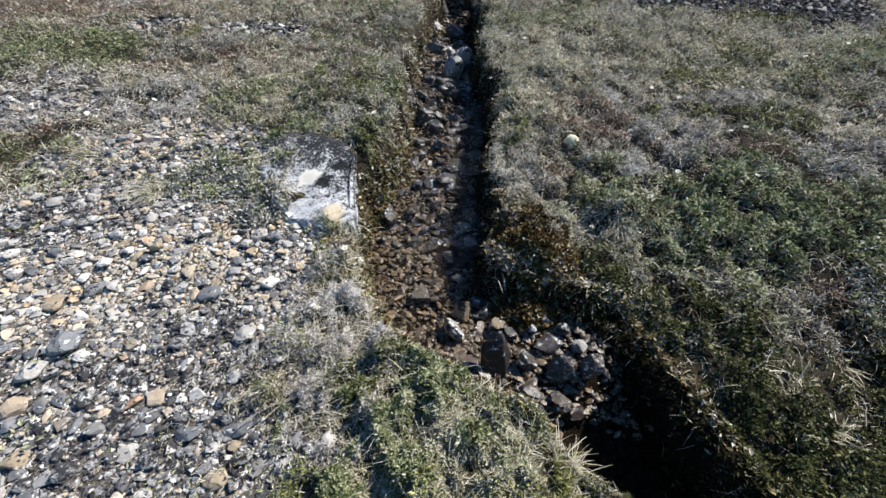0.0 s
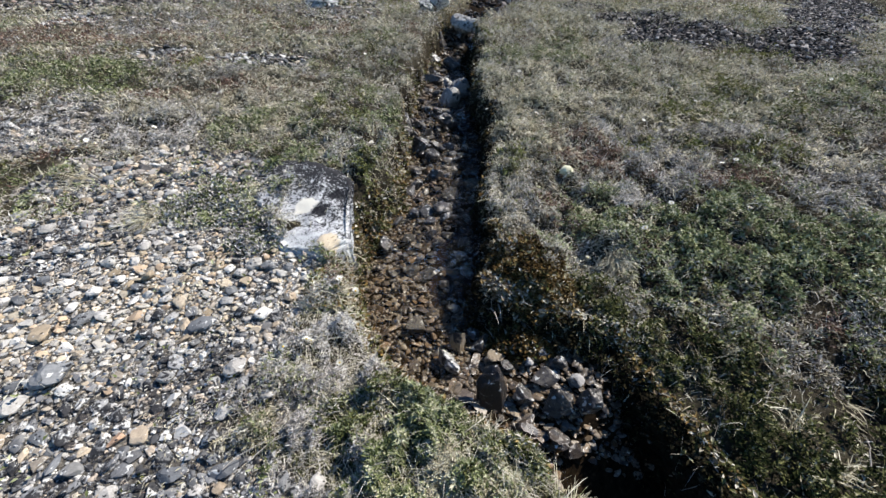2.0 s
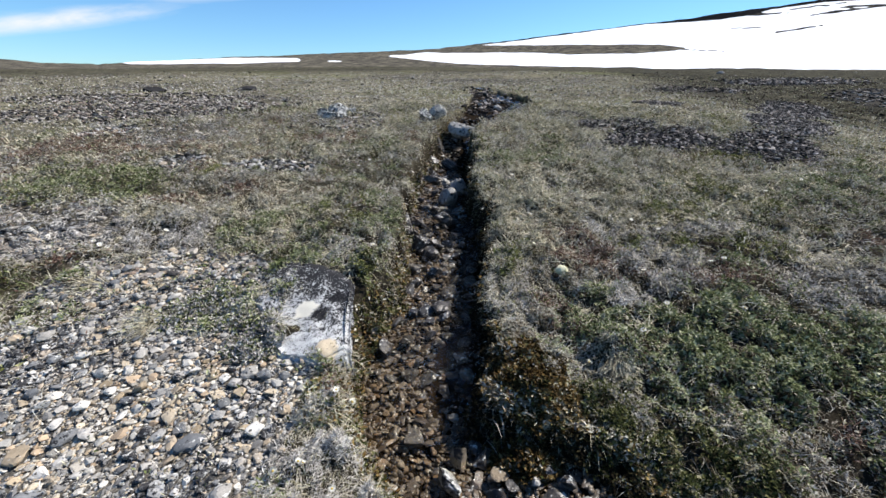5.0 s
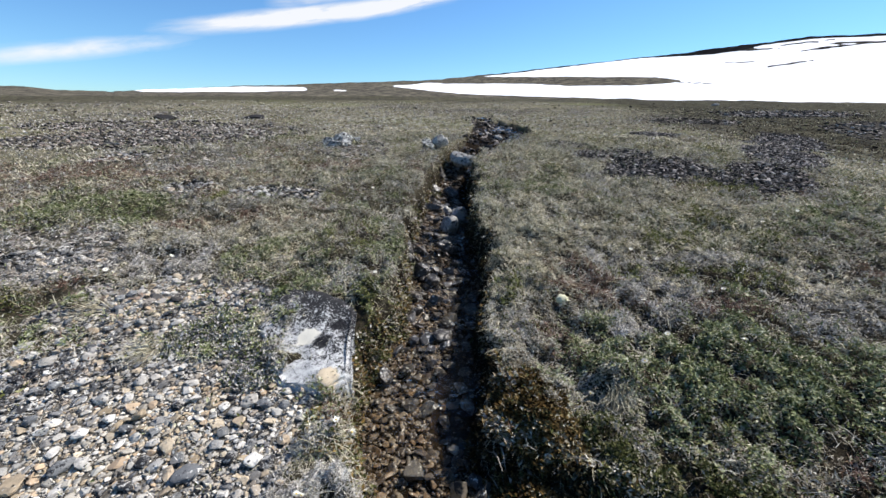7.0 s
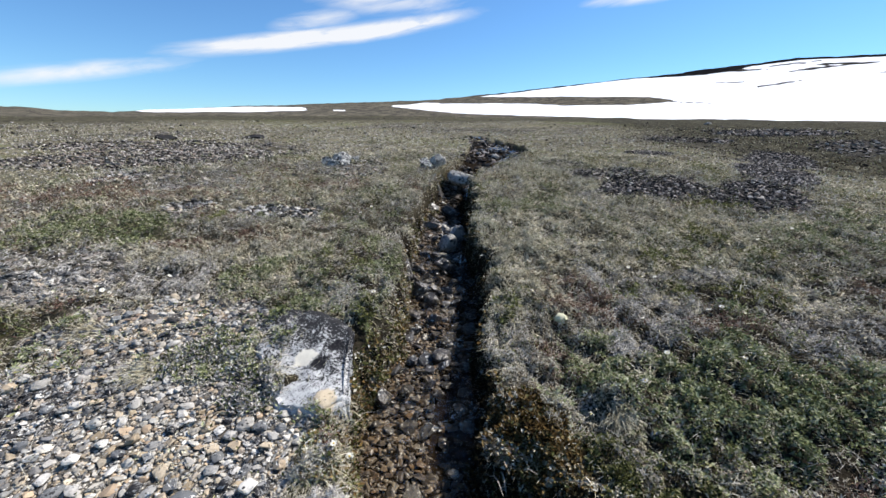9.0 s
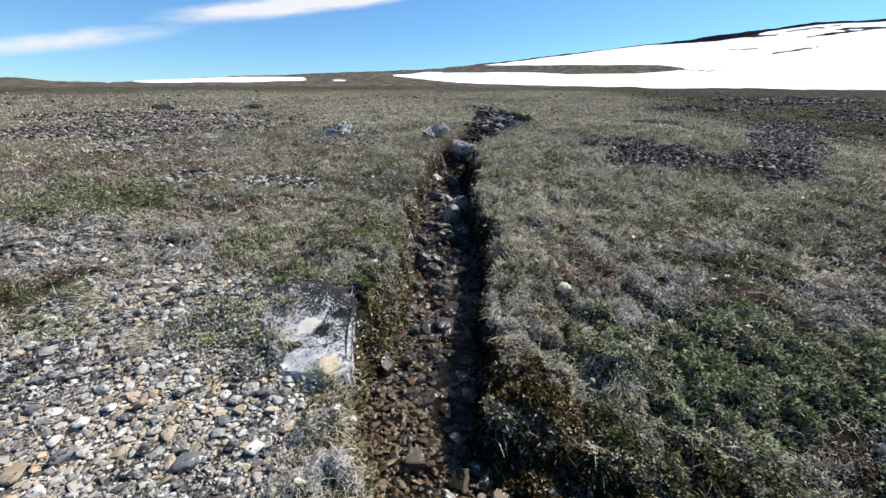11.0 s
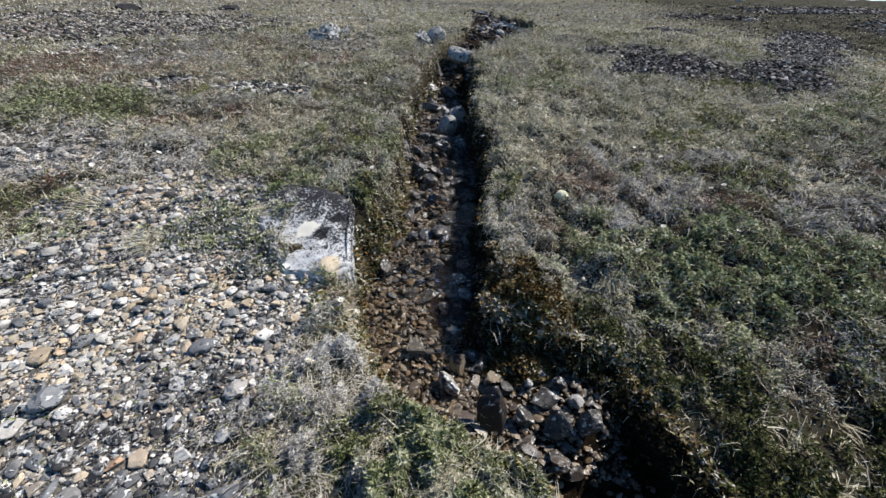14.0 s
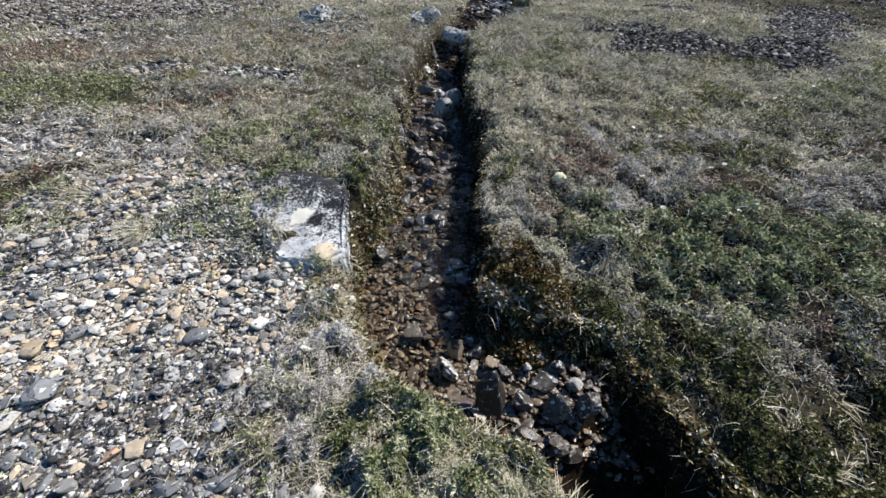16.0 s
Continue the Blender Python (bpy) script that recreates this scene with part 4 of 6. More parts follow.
def cushion(x, y):
    """How far plants stand up from the soil: small cushions with gaps between them."""
    hollow = smooth((vnoise(x, y, 0.21, 88) + 0.25 * vnoise(x, y, 0.07, 89) - 0.5) / 0.2)
    return 0.085 * (1 - hollow) * np.clip(0.52 + vnoise(x, y, 0.085, 55) * 0.8 + 0.4 * vnoise(x, y, 0.2, 56) + 0.5 * vnoise(x, y, 0.037, 54), 0, 1)


def gathered(x, y, spots):
    return sum(much * np.exp(-((x - cx) / rx) ** 2 - ((y - cy) / ry) ** 2) for cx, cy, rx, ry, much in spots)


# What grows where: for each kind of cover its share everywhere, then x, y, half length, half width, how much more.
COVER = [
    ("willow_leaves", "green", "low mat of small grey-green dwarf willow leaves on the turf", "leaves", 0.02,
     [(1.6, 1.85, 0.6, 0.35, 0.75), (0.0, 0.7, 0.45, 0.25, 0.3), (2.4, 1.75, 0.6, 0.4, 0.5), (-3.6, 3.9, 0.65, 0.28, 1.3), (-1.2, 2.95, 0.8, 0.45, 0.3), (-1.43, 2.0, 0.3, 0.25, 0.9), (4.2, 3.6, 1.2, 0.6, 0.4), (-0.9, 4.0, 0.3, 0.2, 0.35), (-0.75, 5.0, 0.3, 0.25, 0.4), (-2.6, 2.3, 0.3, 0.15, 0.6), (0.9, 4.6, 0.4, 0.5, 0.4)]),
    ("avens_leaves", "deepgreen", "mat of dark green avens leaves on the turf", "leaves", -0.12,
     [(1.25, 0.75, 0.5, 0.4, 0.8), (2.0, 0.9, 0.6, 0.4, 0.6), (0.95, 1.2, 0.3, 0.25, 0.6), (0.72, 1.45, 0.2, 0.22, 0.6), (0.3, 0.7, 0.25, 0.15, 0.35), (-0.15, 0.88, 0.3, 0.1, 0.6), (-0.35, 0.75, 0.12, 0.12, 0.5), (0.5, 3.2, 0.2, 0.5, 0.3)]),
    ("moss_leaves", "olive", "yellow-green moss and crowberry on the turf", "moss", -0.12,
     [(2.0, 2.75, 0.4, 0.14, 0.9), (1.88, 3.26, 0.3, 0.2, 0.7), (2.6, 3.9, 0.4, 0.2, 0.7), (-2.48, 4.01, 0.2, 0.12, 0.9), (-0.52, 2.25, 0.15, 0.2, 0.7), (1.3, 0.55, 0.4, 0.2, 0.4), (-1.0, 3.1, 0.5, 0.3, 0.35), (0.3, 0.6, 0.3, 0.2, 0.2), (3.4, 4.75, 0.3, 0.12, 0.9)]),
    ("rusty_litter", "rust", "rust-brown withered leaves matted on the turf", "litter", -0.14,
     [(0.98, 2.62, 0.3, 0.22, 0.75), (1.85, 2.4, 0.4, 0.14, 0.95), (-1.96, 3.68, 0.25, 0.1, 1.4), (-1.54, 3.72, 0.15, 0.09, 1.4), (-2.5, 3.5, 0.4, 0.14, 0.9), (-4.2, 4.9, 1.2, 0.3, 0.8), (-2.2, 4.6, 0.25, 0.12, 0.9), (-1.6, 5.4, 0.6, 0.25, 0.8), (1.8, 1.35, 0.15, 0.1, 0.4), (-4.6, 5.4, 0.5, 0.2, 0.8), (-3.0, 5.0, 2.5, 1.6, 0.25), (0.9, 2.0, 0.5, 0.4, 0.15), (0.0, 0.58, 0.15, 0.1, 0.5)]),
    ("leaf_litter", "litter", "dry brown and grey leaf litter matted on the turf", "litter", 0.08,
     [(-1.5, 3.3, 0.9, 0.3, 0.35), (1.4, 1.1, 0.4, 0.3, 0.35), (0.85, 2.3, 0.3, 0.3, 0.4), (-0.3, 3.4, 0.2, 0.8, 0.3), (-0.5, 1.3, 0.2, 0.2, 0.4)]),
    ("straw_litter", "straw", "straw-coloured dead grass leaves matted on the turf", "litter", 0.05,
     [(1.0, 3.6, 0.8, 0.7, 0.5), (2.4, 4.2, 1.2, 0.5, 0.4), (-2.0, 3.2, 0.7, 0.2, 0.5), (0.1, 0.6, 0.4, 0.2, 0.1), (-1.0, 5.8, 1.0, 0.8, 0.25), (1.5, 6.0, 1.0, 1.0, 0.45), (0.9, 1.7, 0.12, 0.12, 0.6)]),
    ("silver_litter", "silver", "silver-grey dead leaves and lichen on the turf", "litter", 0.10,
     [(1.53, 2.53, 0.35, 0.13, 0.9), (1.12, 2.2, 0.3, 0.12, 0.7), (1.25, 2.95, 0.25, 0.15, 0.6), (2.1, 2.95, 0.4, 0.12, 0.7), (-3.0, 3.05, 0.9, 0.3, 1.0), (-2.5, 2.75, 0.4, 0.12, 0.8), (-0.57, 1.14, 0.2, 0.1, 1.4), (-0.38, 0.63, 0.18, 0.08, 0.8), (1.6, 1.1, 0.25, 0.15, 0.7), (2.9, 2.2, 0.5, 0.3, 0.4), (-3.4, 5.3, 0.7, 0.3, 0.7), (1.2, 3.9, 0.3, 0.2, 0.5)]),
]


def communities(x, y):
    """Which row of COVER grows at each place: patches with ragged edges, a few strays mixed in."""
    u, v = x + 0.07 * vnoise(x, y, 0.13, 57), y + 0.07 * vnoise(x, y, 0.13, 58)
    best, which = np.full(x.shape, -9.0), np.zeros(x.shape, int)
    for k, row in enumerate(COVER):
        score = row[4] + gathered(u, v, row[5]) + 0.46 * fnoise(u, v, 0.42, 300 + 13 * k) + 0.26 * vnoise(u, v, 0.11, 301 + 13 * k) + rng.gumbel(0, 0.085, x.shape)
        which = np.where(score > best, k, which)
        best = np.maximum(best, score)
    return which


def tone(x, y):
    """A number that tells patches of turf apart by hue, where they are seen from afar."""
    u, v = x + 0.12 * vnoise(x, y, 0.2, 57), y + 0.12 * vnoise(x, y, 0.2, 58)
    return 0.95 * fnoise(u, v, 0.6, 59) + 0.5 * vnoise(u, v, 0.17, 60)


def open_turf(x, y, margin):
    """How likely a plant is to find soil here: none in the brook, few among stones."""
    free = 1 - np.maximum(np.maximum(0.97 * stony(x, y, 0, 4), 0.98 * stony(x, y, DARK)), 0.75 * stony(x, y, 4, DARK))
    return free * ~in_brook(x, y, margin) * (np.hypot((x + 0.72) / 0.24, (y - 2.02) / 0.38) > 1)


def build_leaves():
    x, y = fan(900000, 0.42, 8.0, 1.15, 0.85)
    keep = rng.uniform(0, 1, len(x)) < open_turf(x, y, -0.005) * (0.06 + 0.94 * smooth(cushion(x, y) / 0.045)) * (1 - 0.3 * sig((x - 0.6) / 0.1) * sig((1.4 - y) / 0.15))
    x, y = x[keep], y[keep]
    n = len(x)
    away = np.hypot(x, y)
    which = communities(x, y)
    size = rng.uniform(0.011, 0.027, n) * (0.58 + 0.2 * np.clip(np.hypot(away, 1.5), 1.5, 6))
    leafy = which < 3
    where = lay(x, y, np.where(leafy, rng.uniform(0.6, 1.15, n), rng.uniform(0.4, 1.0, n)) * cushion(x, y))
    rot = turns(rng.uniform(0, 6.28, n), rng.uniform(-0.2, 1.0, n), rng.uniform(-0.7, 0.7, n))
    slim = np.where(leafy, 1.0, 0.6) * (1 - 0.35 * smooth((away - 2) / 2.5) - 0.3 * smooth((1.6 - away) / 0.5))
    size = np.stack([size * slim, size, size], -1)
    for k, (name, mat, label, category, _, _) in enumerate(COVER):
        sel = which == k
        stuff(name, spread(LEAF, where[sel], rot[sel], size[sel]), MAT[mat], label, category, True)


def build_stems():
    """Thin bleached stems and rootlets lying over the turf, thickest where the cover is dead."""
    x, y = fan(190000, 0.42, 7.5, 1.15, 0.8)
    keep = rng.uniform(0, 1, len(x)) < open_turf(x, y, 0.0) * np.array([0.35, 0.16, 0.22, 0.45, 0.6, 0.9, 0.95])[communities(x, y)] * np.clip((np.hypot(x, y) - 0.2) / 1.7, 0.15, 1) * (1 - 0.6 * sig((x - 0.6) / 0.1) * sig((1.45 - y) / 0.12))
    x, y = x[keep], y[keep]
    n = len(x)
    away = np.hypot(x, y)
    size = rng.uniform(0.025, 0.10, n)
    wide = size * 0.5 * np.clip(away / 1.8, 0.8, 2.6) * rng.uniform(0.6, 1.2, n)
    heading = rng.uniform(0, 6.28, n) + 1.2 * vnoise(x, y, 0.25, 77)
    arr = spread(BLADE, lay(x, y, 0.75 * cushion(x, y) + 0.006), turns(heading, -rng.uniform(0.6, 1.6, n), rng.uniform(-1.2, 1.2, n)), np.stack([wide, size, size], -1))
    stuff("dead_stems", arr, MAT["bleached"], "bleached dead stems and rootlets lying over the turf", "stems", True)


def build_grass():
    # tussocks and single blades of withered grass
    x, y = fan(19000, 0.42, 9.0, 1.1, 0.85)
    clump = fnoise(x, y, 0.55, 51) + 0.5 * fnoise(x, y, 1.8, 52)
    clump = clump - 0.35 * ((x > 0.5) & (y < 2.3)) - 0.5 * ((x > 0.6) & (y < 1.4)) - 0.5 * (y < 1.1) + 0.45 * ((x > 0.35) & (y > 2.5)) + 0.2 * ((x < -0.4) & (y > 2.4)) - 0.1 * ((x < 0.6) & (y < 1.2))
    keep = (rng.uniform(0, 1, len(x)) < (0.08 + 0.9 * smooth((clump + 0.05) / 0.5)) * np.clip(np.hypot(x, y) / 2.8, 0.25, 1)) & (stony(x, y) < 0.5) & ~in_brook(x, y, 0.03)
    x, y = x[keep], y[keep]
    blades = rng.integers(10, 36, len(x))
    cx, cy = np.repeat(x, blades), np.repeat(y, blades)
    n = len(cx)
    away = np.hypot(cx, cy)
    out = np.abs(rng.normal(0, 0.035, n)) * (0.8 + 0.15 * away)
    a = rng.uniform(0, 6.28, n)
    bx, by = cx + out * np.cos(a), cy + out * np.sin(a)
    lean = np.repeat(rng.uniform(0, 6.28, len(x)), blades)
    size = rng.uniform(0.035, 0.10, n) * np.repeat(rng.uniform(0.6, 1.4, len(x)), blades)
    wide = size * (0.35 + 0.3 * away)
    arr = spread(BLADE, lay(bx, by, 0.4 * cushion(bx, by)), turns(lean + rng.normal(0, 0.7, n), -rng.uniform(0.4, 1.5, n), rng.uniform(-0.3, 0.3, n)), np.stack([wide, size, size], -1))
    near_x, near_y = fan(60000, 0.42, 3.2, 1.2, 0.9)
    keep = (stony(near_x, near_y) < 0.4) & ~in_brook(near_x, near_y, 0.02) & (rng.uniform(0, 1, len(near_x)) < np.where(near_x < 0.7, 0.5, 0.22) + 0.1 * ((near_y < 1.2) & (near_x < 0.7)))
    near_x, near_y = near_x[keep], near_y[keep]
    m = len(near_x)
    short = rng.uniform(0.018, 0.05, m)
    sprigs = spread(BLADE, lay(near_x, near_y, 0.5 * cushion(near_x, near_y)), turns(rng.uniform(0, 6.28, m), -rng.uniform(0.2, 1.4, m), rng.uniform(-0.4, 0.4, m)), np.stack([short * 1.6, short, short], -1))
    stuff("short_grass", sprigs, MAT["sedge"], "short olive and straw-tipped sedge in the turf", "grass", True)
    stuff("dry_grass", arr, MAT["straw"], "tufts of withered straw-coloured grass growing on the turf", "grass", True)


def build_far_cover():
    # heath further up the slope, in larger sprigs
    x, y = fan(110000, 4.6, 34, 0.98, 1.25)
    keep = (rng.uniform(0, 1, len(x)) < 1 - 0.9 * stony(x, y)) & ~in_brook(x, y, 0.05)
    x, y = x[keep], y[keep]
    n = len(x)
    far = np.hypot(x, y)
    size = rng.uniform(0.016, 0.04, n) * np.clip(far / 6, 0.8, 2.2)
    pick = rng.uniform(0, 1, n) - 0.5 * lush(x, y) + 0.4 * tone(x, y) - 0.45 * smooth((x - 0.25 * y - 2) / 5) * smooth((far - 8) / 6)
    dusky = rng.uniform(0, 1, n) < 0.85 * smooth((x - 0.25 * y - 1.5) / 4) * smooth((far - 8) / 5)
    pick = np.where(dusky, -9, np.maximum(pick, -5))
    for sel, name, mat, label in ((pick < -8, "dark_heath", "heather", "dark brown heath on the far slope"), ((pick < 0.12) & (pick > -8), "heath_leaves", "green", "grey-green heath plants covering the upper slope"), ((pick >= 0.12) & (pick < 0.55), "heath_litter", "litter", "brown withered heath and litter on the upper slope"),
                                  (pick >= 0.55, "pale_heath", "silver", "pale grey lichen and withered heath on the upper slope")):
        m = int(sel.sum())
        arr = spread(LEAF, lay(x[sel], y[sel], rng.uniform(0, 0.02, m)), turns(rng.uniform(0, 6.28, m), rng.uniform(-0.2, 0.9, m), rng.uniform(-0.6, 0.6, m)), size[sel])
        stuff(name, arr, MAT[mat], label, "heath", True)
    x, y = fan(45000, 5, 30, 0.98, 1.25)
    keep = (stony(x, y) < 0.4) & ~in_brook(x, y, 0.05) & (fnoise(x, y, 1.5, 53) > -0.25)
    x, y = x[keep], y[keep]
    n = len(x)
    far = np.hypot(x, y)
    size = rng.uniform(0.04, 0.09, n)
    arr = spread(BLADE, lay(x, y), turns(rng.uniform(0, 6.28, n), -rng.uniform(0.1, 1.2, n), rng.uniform(-0.3, 0.3, n)), np.stack([size * 0.3 * far, size, size], -1))
    stuff("hill_grass", arr, MAT["straw"], "sparse withered grass on the upper slope", "grass", True)


def ring(n, near, far, power):
    """Places to the sides of and behind the wedge that the fan fills, thinning outwards."""
    r = near * (far / near) ** (rng.uniform(0, 1, n) ** power)
    lo = np.where(r < 2.2, 1.42, 1.12)
    a = rng.uniform(lo, 6.2832 - lo)
    keep = rng.uniform(0, 1, n) < smooth((far - r) / (0.6 * far))
    x, y = r * np.sin(a), r * np.cos(a)
    keep &= ~in_brook(x, y, 0.03) & (rng.uniform(0, 1, n) > stony(x, y))
    return x[keep], y[keep]


def build_surround():
    """The same turf goes on around the standpoint and down the slope."""
    x, y = ring(130000, 1.5, 26, 0.8)
    x2, y2 = ring(330000, 0.1, 7, 0.55)
    x3, y3 = candidates(9000, -0.46, 0.46, -0.1, 0.46)
    x, y = np.r_[x, x2, x3], np.r_[y, y2, y3]
    n = len(x)
    size = rng.uniform(0.012, 0.026, n) * (0.7 + 0.3 * np.clip(np.hypot(x, y), 1, 14))
    where = lay(x, y, rng.uniform(0.2, 1.0, n) * cushion(x, y))
    rot = turns(rng.uniform(0, 6.28, n), rng.uniform(-0.2, 1.0, n), rng.uniform(-0.7, 0.7, n))
    pick = tone(x, y) - 0.9 * lush(x, y) + rng.normal(0, 0.3, n)
    for sel, name, mat, label in ((pick < -0.25, "turf_leaves", "green", "grey-green dwarf willow leaves on the lower slope"), ((pick >= -0.25) & (pick < 0.15), "turf_litter", "litter", "dry brown leaf litter on the lower slope"),
                                  (pick >= 0.15, "turf_lichen", "silver", "silver-grey dead leaves and lichen on the lower slope")):
        stuff(name, spread(LEAF, where[sel], rot[sel], size[sel]), MAT[mat], label, "turf", True)
    x, y = ring(26000, 0.5, 22, 0.9)
    n = len(x)
    away = np.hypot(x, y)
    size = rng.uniform(0.04, 0.10, n)
    stuff("slope_grass", spread(BLADE, lay(x, y), turns(rng.uniform(0, 6.28, n), -rng.uniform(0.3, 1.4, n), rng.uniform(-0.3, 0.3, n)), np.stack([size * (0.5 + 0.25 * away), size, size], -1)), MAT["straw"], "withered grass on the lower slope", "grass", True)
    x, y = ring(5000, 0.6, 24, 0.9)
    stones_of(np.stack([x, y, rng.uniform(0.01, 0.04, len(x))], -1), SLATE, "crusted", "lower_stones", "grey stones strewn over the lower slope", "stones", 0.2, (0.7, 1.4), 0.8, True)


def settle(n, x0, x1, y0, y1, r0, r1, keep, placed, power=2.5, gap=0.8):
    """Places for stones that hardly overlap, the large ones first; placed collects x, y, radius."""
    cell = 0.08
    grid = {}
    for px, py, pr in placed:
        grid.setdefault((int(px / cell), int(py / cell)), []).append((px, py, pr))
    xs, ys = candidates(n, x0, x1, y0, y1)
    ok = keep(xs, ys)
    xs, ys = xs[ok], ys[ok]
    rs = np.sort(r0 + (r1 - r0) * rng.uniform(0, 1, len(xs)) ** power)[::-1]
    out = []
    for x, y, r in zip(xs, ys, rs):
        i, j = int(x / cell), int(y / cell)
        free = True
        for di in (-2, -1, 0, 1, 2):
            for dj in (-2, -1, 0, 1, 2):
                for px, py, pr in grid.get((i + di, j + dj), ()):
                    if (px - x) ** 2 + (py - y) ** 2 < (gap * (pr + r)) ** 2:
                        free = False
                        break
        if free:
            grid.setdefault((i, j), []).append((x, y, r))
            out.append((x, y, r))
    placed += out
    return np.array(out)


def stones_of(spots, shapes, mat, name, label, category, sink=0.25, stretch=(0.75, 1.3), thick=1.0, flat=False):
    x, y, r = spots.T
    n = len(x)
    size = np.stack([r * rng.uniform(*stretch, n), r * rng.uniform(*stretch, n), r * thick], -1)
    rot = turns(rng.uniform(0, 6.28, n), rng.normal(0, 0.25, n), rng.normal(0, 0.25, n))
    return stuff(name, spread(shapes, lay(x, y, r * thick * (0.55 - sink)), rot, size), MAT[mat], label, category, flat)


def pebble(x, y, r, mat, label, variant, turn, squash=0.6, name="pebble", group="pebbles in the gravel", category="pebble", tilt=(0, 0), sink=0.18, stretch=1.25):
    ob = new(name, variant[mat])
    z = height_at(x, y) + r * (squash * 0.9 - sink)
    ob.matrix_world = pose(x, y, z, tilt[0], tilt[1], turn) @ Matrix.Diagonal((r * stretch, r / stretch**0.5, r * squash, 1))
    return tagged(ob, label, category, group)


def shape_mesh(name, arrays, mat, flat):
    return mesh_of(name, *arrays, MAT[mat], flat)


ROUND = [{m: shape_mesh("pebble", ball(3, 400 + k, 0.28, 1.0, 1.0 if k % 3 else 0.92), m, k % 3 > 0) for m in ("pale", "tan", "grey", "spotted", "orange")} for k in range(9)]
LABELS = {"pale": "rounded whitish pebble lying in the gravel", "tan": "rounded tan pebble lying in the gravel", "grey": "smooth grey pebble lying in the gravel",
          "spotted": "pebble blotched with black lichen lying in the gravel", "orange": "rounded orange pebble lying in the gravel"}
placed = []


def build_gravel():
    # stones that stand out: x, y, radius, kind, turn
    for x, y, r, kind, turn in ((-1.53, 0.94, 0.10, "grey", 20), (-1.60, 0.82, 0.075, "pale", 15), (-1.08, 0.73, 0.055, "tan", 75), (-1.15, 0.72, 0.045, "orange", 30),
                                (-0.73, 0.63, 0.06, "grey", 20), (-0.90, 0.61, 0.06, "grey", 5), (-0.75, 0.48, 0.05, "tan", 20), (-0.73, 0.58, 0.035, "tan", 60),
                                (-0.59, 0.68, 0.04, "spotted", 80), (-0.40, 0.60, 0.045, "pale", 70), (-1.34, 0.73, 0.055, "spotted", 95), (-1.57, 0.70, 0.075, "tan", 25),
                                (-1.36, 0.84, 0.04, "pale", 60), (-0.82, 1.26, 0.065, "pale", 60), (-1.26, 1.57, 0.06, "pale", 10), (-0.96, 1.56, 0.065, "pale", 40),
                                (-2.48, 1.92, 0.08, "pale", 0), (-2.34, 1.76, 0.06, "tan", 0), (-2.21, 1.80, 0.07, "pale", 80), (-2.31, 1.97, 0.07, "pale", 0),
                                (-1.75, 1.13, 0.075, "tan", 65), (-1.62, 1.22, 0.06, "grey", 60), (-0.83, 1.0, 0.07, "spotted", 30), (-1.03, 0.87, 0.045, "pale", 60),
                                (-1.07, 1.2, 0.07, "grey", 20), (-1.55, 0.63, 0.07, "spotted", 10), (-1.25, 0.50, 0.06, "spotted", 40), (-1.45, 0.52, 0.055, "tan", 30)):
        pebble(x, y, r * 0.74, kind, LABELS[kind], ROUND[rng.integers(0, 9)], turn, 0.5, stretch=1.12)
        placed.append((x, y, r * 0.74))
    def bare(x, y):
        return (stony(x, y) > 0.45) & ~in_brook(x, y, 0.06) & ~((np.abs(x + 0.70) < 0.20) & (np.abs(y - 2.04) < 0.34))

    def crusty(x, y):
        return gathered(x, y, ((-0.95, 0.86, 0.7, 0.22, 1.0), (-0.65, 0.5, 0.35, 0.3, 0.8), (-1.3, 0.55, 0.3, 0.15, 0.6), (-2.2, 1.6, 0.4, 0.2, 0.9), (-2.6, 1.2, 0.4, 0.4, 0.6), (-1.5, 1.38, 0.12, 0.1, 0.7))) + 0.55 * fnoise(x, y, 0.35, 65) + 0.2 * vnoise(x, y, 0.09, 68)

    def sandy(x, y):
        return gathered(x, y, ((-1.85, 1.1, 0.5, 0.13, 1.0), (-1.33, 1.0, 0.16, 0.1, 0.9), (-1.55, 0.6, 0.3, 0.1, 0.4))) + 0.3 * fnoise(x, y, 0.25, 64)

    def warm(x, y):
        return gathered(x, y, ((-1.12, 1.48, 0.5, 0.27, 1.0), (-1.95, 2.4, 0.4, 0.3, 0.8), (-1.85, 1.1, 0.4, 0.15, 0.6), (-0.8, 0.45, 0.15, 0.12, 0.5))) + 0.4 * fnoise(x, y, 0.3, 62)

    big = settle(11000, -3.1, -0.2, 0.12, 2.7, 0.0165, 0.037, lambda x, y: bare(x, y) & (sandy(x, y) < 0.45), placed, 3.0, 0.74)
    for x, y, r in big[:270]:
        dark, tan = crusty(np.array([x]), np.array([y]))[0], warm(np.array([x]), np.array([y]))[0]
        u = rng.uniform() + 0.25 * (dark > 0.45) - 0.28 * (tan > 0.5)
        kind = "tan" if u < 0.16 else "pale" if u < 0.48 else "grey" if u < 0.74 else "spotted"
        pebble(x, y, r, kind, LABELS[kind], ROUND[rng.integers(0, 9)], rng.uniform(0, 180), rng.uniform(0.42, 0.66), tilt=(rng.normal(0, 14), rng.normal(0, 14)), stretch=rng.uniform(0.95, 1.18))
    mid = np.concatenate([big[270:], settle(30000, -3.3, -0.2, 0.1, 2.9, 0.0105, 0.028, bare, placed, 1.4, 0.68)])
    xs, ys = candidates(42000, -3.4, -0.15, 0.1, 3.0)
    ok = bare(xs, ys) | ((stony(xs, ys) > 0.15) & (rng.uniform(0, 1, len(xs)) < 0.3) & ~in_brook(xs, ys, 0.05))
